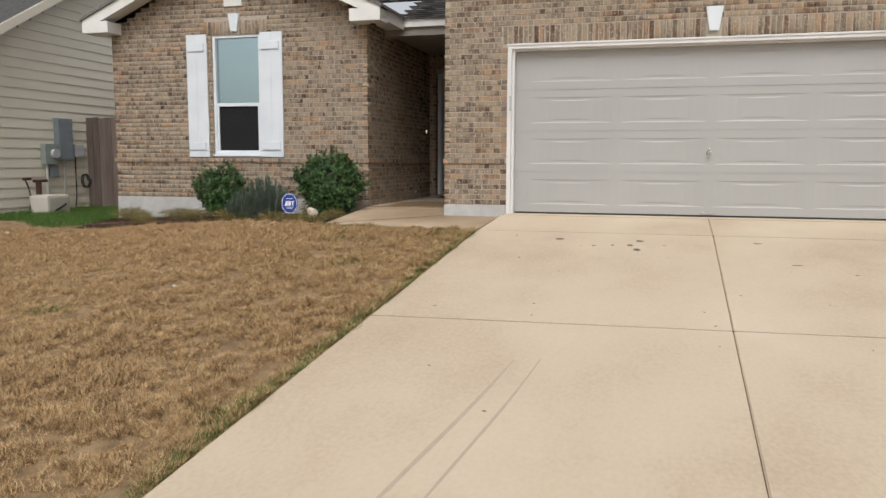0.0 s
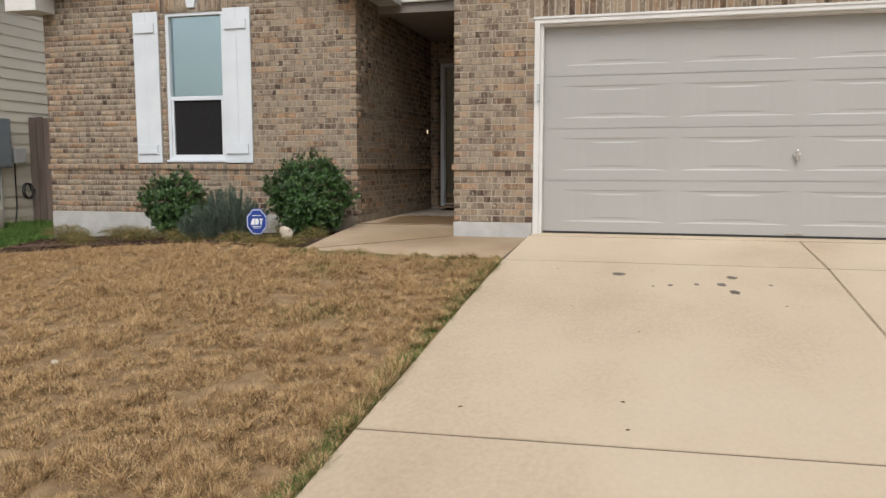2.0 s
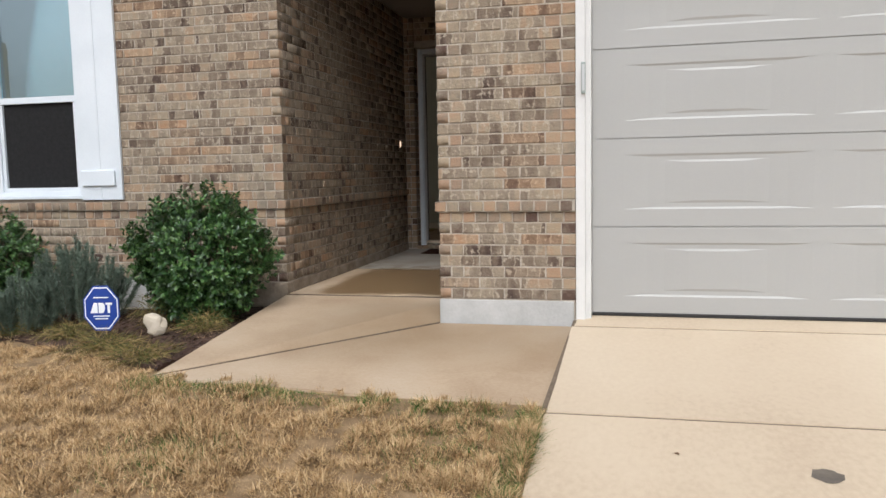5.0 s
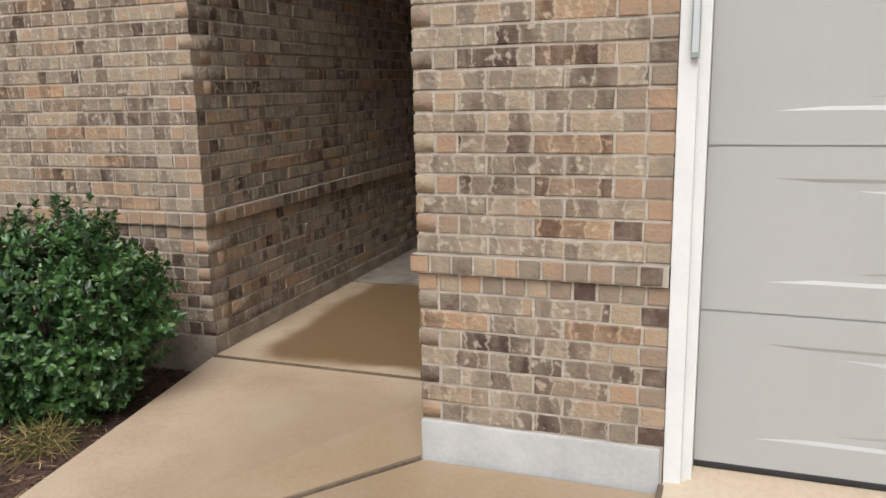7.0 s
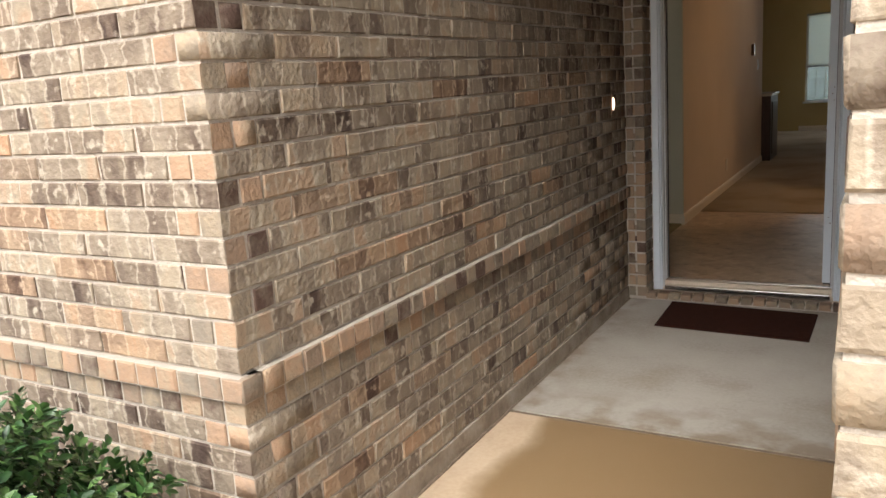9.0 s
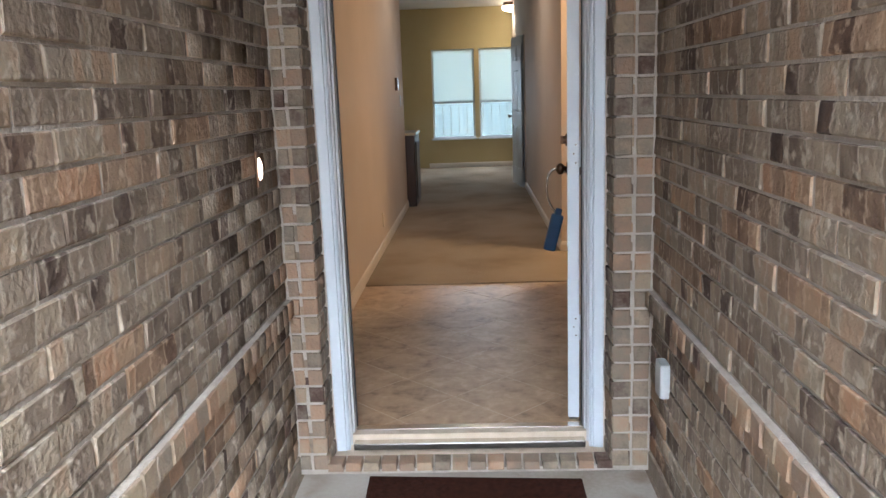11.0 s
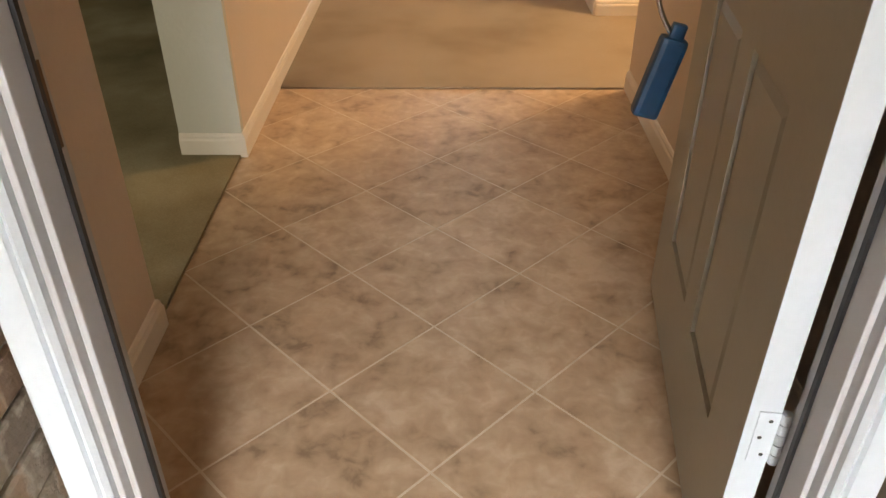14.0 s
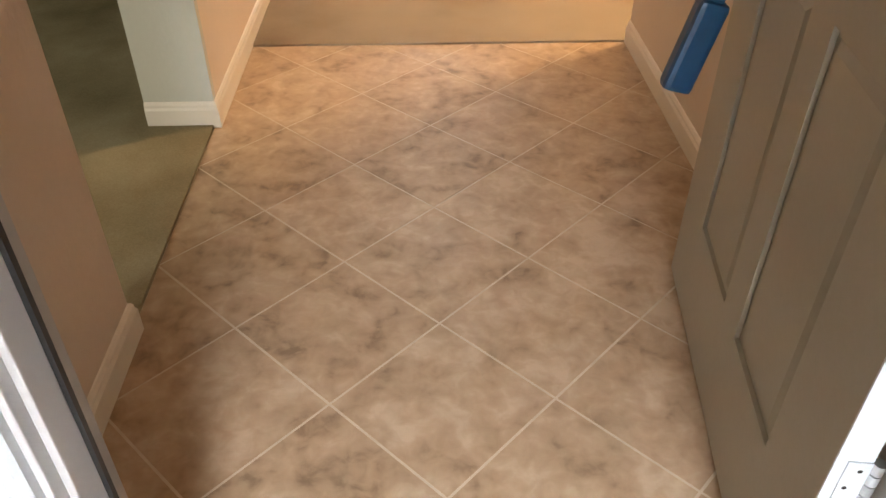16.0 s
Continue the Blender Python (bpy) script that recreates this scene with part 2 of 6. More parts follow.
LEAF = material("shrub_leaf", [(0.013, 0.042, 0.011), (0.036, 0.095, 0.022), (0.125, 0.225, 0.065)], scale=9, rough=0.36, random_mix=0.6, spread=(0.2, 0.85))
ROSE_LEAF = material("rosemary_needle", [(0.075, 0.115, 0.08), (0.17, 0.22, 0.17)], scale=9, rough=0.6, random_mix=0.6, spread=(0.2, 0.8))
TWIG = material("twig_bark", [(0.08, 0.055, 0.04), (0.14, 0.10, 0.07)], scale=20, rough=0.9)
STONE = material("pale_rock", [(0.50, 0.43, 0.33), (0.62, 0.55, 0.45)], scale=12, rough=0.9, bump=0.004)
BLUE = material("sign_blue", [(0.012, 0.045, 0.26), (0.015, 0.055, 0.30)], scale=5, rough=0.4)
SIGN_WHITE = material("sign_white", [(0.78, 0.80, 0.82), (0.82, 0.84, 0.85)], scale=5, rough=0.4)
CHROME = material("brushed_steel", [(0.55, 0.53, 0.50), (0.65, 0.63, 0.60)], scale=20, rough=0.25, metal=1.0)
BRONZE = material("dark_bronze", [(0.10, 0.06, 0.04), (0.18, 0.11, 0.07)], scale=20, rough=0.35, metal=1.0)
MAT = material("rubber_backed_doormat", [(0.018, 0.006, 0.004), (0.045, 0.015, 0.009)], scale=60, fine=260, rough=0.95, gloss=0.1, bump=0.004, bump_scale=300)
DRYWALL = material("hall_wall_paint", [(0.62, 0.52, 0.43), (0.67, 0.57, 0.48)], scale=2, rough=0.75, bump=0.0012, bump_scale=60)
DRYWALL_COOL = material("pale_green_grey_wall_paint", [(0.52, 0.52, 0.46), (0.57, 0.57, 0.51)], scale=2, rough=0.75, bump=0.0012, bump_scale=60)
WALL_OLIVE = material("mustard_wall_paint", [(0.50, 0.40, 0.20), (0.55, 0.45, 0.24)], scale=2, rough=0.8, bump=0.001, bump_scale=60)
CEILING = material("ceiling_paint", [(0.70, 0.66, 0.60), (0.75, 0.71, 0.65)], scale=3, rough=0.9, bump=0.0015, bump_scale=50)
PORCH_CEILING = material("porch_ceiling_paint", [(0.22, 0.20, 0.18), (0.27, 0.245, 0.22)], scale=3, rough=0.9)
BASEBOARD = material("baseboard_paint", [(0.70, 0.64, 0.56), (0.76, 0.70, 0.62)], scale=3, rough=0.45)
CARPET = material("beige_carpet", [(0.22, 0.165, 0.115), (0.36, 0.29, 0.215), (0.42, 0.345, 0.265)], scale=1.5, fine=220, bump=0.006, bump_scale=320, rough=1, gloss=0.1)
# the same beige carpet, with the side room's dim greenish light in its colour
CARPET_DIM_LIGHT = material("dim_light_beige_carpet", [(0.20, 0.165, 0.095), (0.33, 0.275, 0.17), (0.47, 0.41, 0.28)], scale=2.6, fine=220, bump=0.006, bump_scale=320, rough=1, gloss=0.1)
TILE = material("mottled_stone_tile", [(0.24, 0.158, 0.095), (0.405, 0.278, 0.172), (0.48, 0.342, 0.22), (0.57, 0.43, 0.30)], scale=9, fine=27, fine_mix=0.36, distort=0.6,
                rough=0.34, bump=0.0008, bump_scale=40, spread=(0.33, 0.64), random_mix=0.08, stretch=(1, 1, 1))
GROUT = material("pale_grout", [(0.54, 0.44, 0.325), (0.68, 0.58, 0.46)], scale=20, rough=0.95)
DOOR_PAINT = material("taupe_door_paint", [(0.35, 0.325, 0.255), (0.39, 0.365, 0.295)], scale=2, rough=0.42, bump=0.0004, bump_scale=90)
# the grey is the shade on the jamb, put into its paint colour
SHADED_JAMB = material("shaded_jamb_paint", [(0.48, 0.48, 0.49), (0.54, 0.54, 0.55)], scale=3, rough=0.5)
NAVY = material("navy_plastic", [(0.005, 0.040, 0.10), (0.010, 0.065, 0.15)], scale=12, rough=0.4)
CABINET = material("dark_cherry_wood", [(0.025, 0.010, 0.007), (0.05, 0.02, 0.013)], scale=6, rough=0.35, stretch=(4, 4, .5))
COUNTER = material("pale_worktop", [(0.5, 0.46, 0.4), (0.6, 0.55, 0.48)], scale=20, rough=0.3)
STAIN = material("oil_stain", [(0.10, 0.085, 0.07), (0.18, 0.15, 0.12)], scale=20, rough=0.7)
SCUFF = material("faint_tyre_scuff", [(0.42, 0.345, 0.265), (0.48, 0.395, 0.305)], scale=14, rough=0.85)
SCREEN = material("dark_insect_screen", [(0.012, 0.012, 0.013), (0.02, 0.02, 0.021)], scale=30, rough=0.85, gloss=0.2)
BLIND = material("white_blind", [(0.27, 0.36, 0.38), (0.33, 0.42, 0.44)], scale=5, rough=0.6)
DEBRIS = material("dead_leaf", [(0.10, 0.05, 0.025), (0.22, 0.12, 0.06)], scale=20, rough=0.9, random_mix=0.5)


def emitter(name, color, strength):
    m = bpy.data.materials.new(name)
    m.use_nodes = True
    b = m.node_tree.nodes["Principled BSDF"]
    b.inputs["Base Color"].default_value = (*color, 1)
    b.inputs["Emission Color"].default_value = (*color, 1)
    b.inputs["Emission Strength"].default_value = strength
    return m


BELL_GLOW = emitter("bell_button_glow", (1.0, 0.72, 0.5), 1.2)
LAMP_GLOW = emitter("lamp_bowl_glow", (1.0, 0.82, 0.55), 2.5)
YARD_GLOW = emitter("daylit_yard", (0.55, 0.72, 0.80), 0.9)


def glass_material(name, reflect, tint=(1.0, 1.0, 1.0)):
    m = bpy.data.materials.new(name)
    m.use_nodes = True
    n, l = m.node_tree.nodes, m.node_tree.links
    n.remove(n["Principled BSDF"])
    mix, tr, gl, fr = (n.new("ShaderNode" + k) for k in ("MixShader", "BsdfTransparent", "BsdfGlossy", "Fresnel"))
    tr.inputs[0].default_value = (0.82, 0.88, 0.87, 1)
    gl.inputs["Color"].default_value, gl.inputs["Roughness"].default_value = (*tint, 1), 0.02
    fr.inputs[0].default_value = 1.5
    add = n.new("ShaderNodeMath")
    add.operation, add.inputs[1].default_value = "ADD", reflect
    l.new(fr.outputs[0], add.inputs[0])
    l.new(add.outputs[0], mix.inputs[0])
    l.new(tr.outputs[0], mix.inputs[1])
    l.new(gl.outputs[0], mix.inputs[2])
    l.new(mix.outputs[0], n["Material Output"].inputs[0])
    return m


GLASS = glass_material("window_glass", 0.0)
SCREENED = glass_material("screened_window_glass", 0.0)
SCREENED.node_tree.nodes["Transparent BSDF"].inputs[0].default_value = (0.42, 0.49, 0.51, 1)
COATED = glass_material("coated_window_glass", 0.32, (0.78, 0.95, 1.0))


def shade_material():
    m = bpy.data.materials.new("translucent_shade")
    m.use_nodes = True
    n, l = m.node_tree.nodes, m.node_tree.links
    n.remove(n["Principled BSDF"])
    mix, tr, df = (n.new("ShaderNode" + k) for k in ("MixShader", "BsdfTranslucent", "BsdfDiffuse"))
    tr.inputs[0].default_value = df.inputs[0].default_value = (0.85, 0.88, 0.86, 1)
    mix.inputs[0].default_value = 0.15
    l.new(tr.outputs[0], mix.inputs[1])
    l.new(df.outputs[0], mix.inputs[2])
    l.new(mix.outputs[0], n["Material Output"].inputs[0])
    return m


SHADE = shade_material()


# ---- building helpers ----
def part(name, bm, mat, parent=None, label="", kind="", smooth=False):
    me = bpy.data.meshes.new(name)
    bm.to_mesh(me)
    bm.free()
    me.materials.append(mat)
    if smooth:
        me.shade_smooth()
    ob = new(name, me)
    if parent:
        ob.parent = parent
    return tagged(ob, label=label, kind=kind)


def thing(name, label, category, group="", kind="", at=(0, 0, 0), rz=0):
    ob = new(name)
    ob.matrix_basis = pose(*at, 0, 0, rz)
    return tagged(ob, label, category, group, kind)


def add_box(bm, x0, x1, y0, y1, z0, z1, bevel=0.0):
    r = bmesh.ops.create_cube(bm, size=1.0, matrix=Matrix.Translation(((x0 + x1) / 2, (y0 + y1) / 2, (z0 + z1) / 2)) @ Matrix.Diagonal((x1 - x0, y1 - y0, z1 - z0, 1)))
    if bevel:
        es = list({e for v in r["verts"] for e in v.link_edges})
        bmesh.ops.bevel(bm, geom=es, offset=bevel, segments=2, affect="EDGES", profile=0.6)
    return bm


def box(name, mat, dims, parent=None, label="", bevel=0.0, kind=""):
    return part(name, add_box(bmesh.new(), *dims, bevel=bevel), mat, parent, label, kind)


def boxes(name, mat, list_of_dims, parent=None, label="", bevel=0.0, kind=""):
    bm = bmesh.new()
    for d in list_of_dims:
        add_box(bm, *d, bevel=bevel)
    return part(name, bm, mat, parent, label, kind)


def structure(ob, label, category):
    return tagged(ob, label, category, kind="structure")


def sweep(name, mat, profile, path, parent=None, label=""):
    """profile: 2D points (out, up); path: plan points; out is to the right of the way."""
    bm = bmesh.new()
    rows = []
    for i, p in enumerate(path):
        p = Vector(p)
        a = (p - Vector(path[i - 1])).normalized() if i else None
        b = (Vector(path[i + 1]) - p).normalized() if i + 1 < len(path) else None
        a, b = a or b, b or a
        na, nb = Vector((a.y, -a.x)), Vector((b.y, -b.x))
        m = (na + nb) / (1 + na.dot(nb))
        rows.append([bm.verts.new((p.x + m.x * u, p.y + m.y * u, v)) for u, v in profile])
    k = len(profile)
    for r, s in zip(rows, rows[1:]):
        for j in range(k):
            bm.faces.new((r[j], r[(j + 1) % k], s[(j + 1) % k], s[j]))
    bm.faces.new(rows[0][::-1])
    bm.faces.new(rows[-1])
    bmesh.ops.recalc_face_normals(bm, faces=bm.faces)
    return part(name, bm, mat, parent, label)


def tube(name, mat, points, radius, parent=None, label="", cyclic=False):
    cu = bpy.data.curves.new(name, "CURVE")
    cu.dimensions, cu.bevel_depth, cu.bevel_resolution, cu.resolution_u = "3D", radius, 3, 6
    sp = cu.splines.new("NURBS")
    sp.points.add(len(points) - 1)
    for q, p in zip(sp.points, points):
        q.co = (*p, 1)
    sp.use_endpoint_u, sp.order_u, sp.use_cyclic_u = not cyclic, 3, cyclic
    tmp = bpy.data.objects.new(name, cu)
    me = bpy.data.meshes.new_from_object(tmp)
    bpy.data.objects.remove(tmp)
    me.materials.clear()
    me.materials.append(mat)
    me.shade_smooth()
    ob = new(name, me)
    ob.parent = parent
    return tagged(ob, label=label)


def cylinder(bm, p, q, r, seg=16, r2=None):
    p, q = Vector(p), Vector(q)
    m = Matrix.Translation((p + q) / 2) @ (q - p).to_track_quat("Z", "Y").to_matrix().to_4x4()
    bmesh.ops.create_cone(bm, cap_ends=True, segments=seg, radius1=r, radius2=r if r2 is None else r2, depth=(q - p).length, matrix=m)
    return bm


def from_arrays(name, verts, faces, mat, parent=None, label="", category="", kind=""):
    """A mesh from numpy arrays: verts (n, 3), faces (m, k)."""
    me = bpy.data.meshes.new(name)
    nf, k = faces.shape
    me.vertices.add(len(verts))
    me.vertices.foreach_set("co", verts.astype(np.float32).ravel())
    me.loops.add(nf * k)
    me.loops.foreach_set("vertex_index", faces.astype(np.int32).ravel())
    me.polygons.add(nf)
    me.polygons.foreach_set("loop_start", np.arange(0, nf * k, k, dtype=np.int32))
    me.update(calc_edges=True)
    me.materials.append(mat)
    ob = new(name, me)
    ob.parent = parent
    return tagged(ob, label, category, kind=kind)


# ---- ground ----
def slope(x, y):
    """Height of the drive and lawn."""
    return 0.066 + 0.092 * np.maximum(np.minimum(y, 0.6), -14.0)


def ground_height(x, y):
    side = 0.075 * np.clip(x + 1.9, -4.2, 0.0)
    z = slope(x, y) + side
    return np.where(y > -1.5, np.minimum(z, -0.06 + 0.04 * np.clip(x + 2.0, -5, 0)), z) - 0.015


def build_ground():
    xs = np.concatenate([[-400, -120, -50, -24, -16, -12], np.arange(-10, 8.1, 0.5), [12, 20, 40, 120, 400]])
    ys = np.concatenate([[-400, -120, -50, -24, -17], np.arange(-14, 1.01, 0.5), [3, 6, 10, 18, 30, 60, 140, 400]])
    gx, gy = np.meshgrid(xs, ys)
    gz = ground_height(gx, gy)
    house = (gx > -6.6) & (gy > 0.4)
    gz = np.where(house | ((gx > 0.2) & (gx < 5.1) & (gy > -13.9)), gz - 0.30, gz)
    gz = np.where((gx > -1.8) & (gx < 7) & (gy > -1.2), -0.5, gz)
    v = np.stack([gx, gy, gz], -1).reshape(-1, 3)
    nx, ny = len(xs), len(ys)
    i = (np.arange(ny - 1)[:, None] * nx + np.arange(nx - 1)[None]).ravel()
    f = np.stack([i, i + 1, i + nx + 1, i + nx], -1)
    return structure(from_arrays("ground", v, f, SOIL), "brown soil ground under the dormant lawn", "ground")


build_ground()


def slab(name, mat, corners, top, thick, parent, bevel=0.006, label=""):
    """A slab with the given plan corners (anticlockwise); top(x, y) gives its height."""
    bm = bmesh.new()
    up = [bm.verts.new((x, y, float(top(x, y)))) for x, y in corners]
    lo = [bm.verts.new((x, y, float(top(x, y)) - thick)) for x, y in corners]
    f = bm.faces.new(up)
    k = len(up)
    for i in range(k):
        bm.faces.new((lo[i], lo[(i + 1) % k], up[(i + 1) % k], up[i]))
    bm.faces.new(lo[::-1])
    bmesh.ops.recalc_face_normals(bm, faces=bm.faces)
    bmesh.ops.bevel(bm, geom=list(f.edges), offset=bevel, segments=2, affect="EDGES")
    return part(name, bm, mat, parent, label)


drive_top = lambda x, y: slope(x, y) if y < -1.60 else -0.003 - 0.0782 * max(0, -0.2 - y) / 1.4
driveway = structure(new("road"), "pale tan concrete driveway sloping down to the street", "driveway")
G = 0.005
mid = lambda y: 2.52 + 0.026 * (y + 0.5)
ycuts = [-0.2, -1.60, -5.03, -9.3, -14.0]
skew = lambda x, y: y + x * {-1.60: 0.008, -5.03: 0.045, -9.3: 0.045}.get(y, 0.0)
for a, b in zip(ycuts, ycuts[1:]):
    xl = -0.02 + (0 if b < -1.6 else G)
    slab("concrete_slab", CONCRETE, [(xl, skew(xl, b) + G), (mid(b) - 0.003, skew(mid(b), b) + G), (mid(a) - 0.003, skew(mid(a), a) - G), (xl, skew(xl, a) - G)], drive_top, 0.14, driveway)
    slab("concrete_slab", CONCRETE, [(mid(b) + 0.003, skew(mid(b), b) + G), (5.2, skew(5.2, b) + G), (5.2, skew(5.2, a) - G), (mid(a) + 0.003, skew(mid(a), a) - G)], drive_top, 0.14, driveway)
slab("joint_filler", JOINT, [(0.0, -13.9), (5.15, -13.9), (5.15, -1.75), (0.0, -1.75)], lambda x, y: drive_top(x, y) - 0.012, 0.1, driveway, 0.002)
slab("concrete_apron", CONCRETE, [(0.0, -0.2 + G), (5.2, -0.2 + G), (5.2, 0.3), (0.0, 0.3)], lambda x, y: 0.0, 0.14, driveway)

WALK_Z = lambda x, y: -0.092 + 0.03 * min(1.0, max(0.0, (y + 1.55) / 1.5)) + 0.09 * min(1.0, max(0.0, (y + 0.2) / 0.8)) + 0.012 * min(0, x + 0.9) * (-1 if y < 0 else 0)
for yj in ycuts[1:4]:
    slab("joint_groove", JOINT, [(-0.015, skew(0, yj) - 0.0045), (5.19, skew(5.19, yj) - 0.0045), (5.19, skew(5.19, yj) + 0.0045), (-0.015, skew(0, yj) + 0.0045)], lambda x, y: float(slope(x, y)) - 0.0022, 0.05, driveway, 0.0005)
box("joint_groove", JOINT, (0.0, 5.19, -0.204, -0.196, -0.05, -0.004), driveway)
walkway = structure(new("pavement"), "tan concrete front walk with wet brown staining, beside the driveway", "walkway")
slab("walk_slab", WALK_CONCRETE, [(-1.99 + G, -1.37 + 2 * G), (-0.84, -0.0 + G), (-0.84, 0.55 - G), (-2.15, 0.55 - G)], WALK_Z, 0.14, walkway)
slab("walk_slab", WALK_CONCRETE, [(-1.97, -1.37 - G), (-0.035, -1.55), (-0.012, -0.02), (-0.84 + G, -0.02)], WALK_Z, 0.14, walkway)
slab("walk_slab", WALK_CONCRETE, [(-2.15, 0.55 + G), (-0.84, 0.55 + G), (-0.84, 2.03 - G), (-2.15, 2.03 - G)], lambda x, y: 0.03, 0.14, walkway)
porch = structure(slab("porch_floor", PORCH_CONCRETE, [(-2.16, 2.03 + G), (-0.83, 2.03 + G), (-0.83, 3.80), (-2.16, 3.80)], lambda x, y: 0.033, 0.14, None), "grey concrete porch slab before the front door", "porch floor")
for nm, d in (("joint_groove", (-2.145, -0.842, 0.545, 0.555, -0.03, 0.0285)), ("joint_groove", (-2.145, -0.842, 2.022, 2.038, -0.03, 0.0295)), ("wall_gap", (-2.144, -2.132, 0.56, 3.79, -0.03, 0.0345)),
              ("wall_gap", (-0.858, -0.846, 0.10, 3.79, -0.03, 0.0345))):
    box(nm, JOINT, d, walkway)
slab("joint_groove", JOINT, [(-1.985, -1.375), (-1.978, -1.384), (-0.846, -0.016), (-0.850, -0.006)], lambda x, y: WALK_Z(x, y) + 0.0015, 0.02, walkway, 0.0005)
slab("joint_groove", JOINT, [(-0.036, -1.545), (-0.016, -1.545), (0.006, -0.03), (-0.014, -0.03)], lambda x, y: max(float(drive_top(x, y)), WALK_Z(x, y)) + 0.0012, 0.03, walkway, 0.0005)
slab("joint_filler", JOINT, [(-2.12, -0.2), (-0.85, -0.2), (-0.85, 3.7), (-2.12, 3.7)], lambda x, y: -0.09 if y < 0 else 0.012, 0.1, walkway, 0.002)


# ---- brick walls ----
COURSE, LONG, HEAD, JNT = 0.0677, 0.246, 0.068, 0.0092
BELT_TOP = 0.72
BELT_INDEX = -1
brick_meshes = {}


def brick_arrays(w, h, depth, rnd):
    c = 0.003
    y = -0.004 * rnd.random()
    j = lambda: (rnd.random() - 0.5) * 0.005
    v = []
    for inset, yy in ((0, depth), (0, y + c), (c, y)):
        for sx, sz in ((-1, -1), (1, -1), (1, 1), (-1, 1)):
            v.append((sx * (w / 2 - inset) + j(), yy + (j() if inset else 0), sz * (h / 2 - inset) + j() * 0.6))
    f = [(8, 9, 10, 11)]
    for k in range(2):
        for i in range(4):
            a, b = 4 * k + i, 4 * k + (i + 1) % 4
            f.append((a, b, b + 4, a + 4))
    return np.array(v), np.array(f)


def end_faces(w, h=0.06):
    """Which faces of a brick show the plain orange end clay: its two ends, or all of a short piece."""
    return [int((w < 0.09 and h < 0.1) or k in (2, 4)) for k in range(9)]


def brick_mesh(w, h, depth, variant):
    key = (round(w, 3), round(h, 3), round(depth, 3), variant)
    if key not in brick_meshes:
        v, f = brick_arrays(w, h, depth, random.Random(int(w * 9999) + variant * 31))
        me = bpy.data.meshes.new("brick")
        me.from_pydata(v.tolist(), [], f.tolist())
        me.materials.append(BRICK)
        me.materials.append(BRICK_END)
        me.polygons.foreach_set("material_index", end_faces(w, h))
        brick_meshes[key] = me
    return brick_meshes[key]


pending_bricks = []


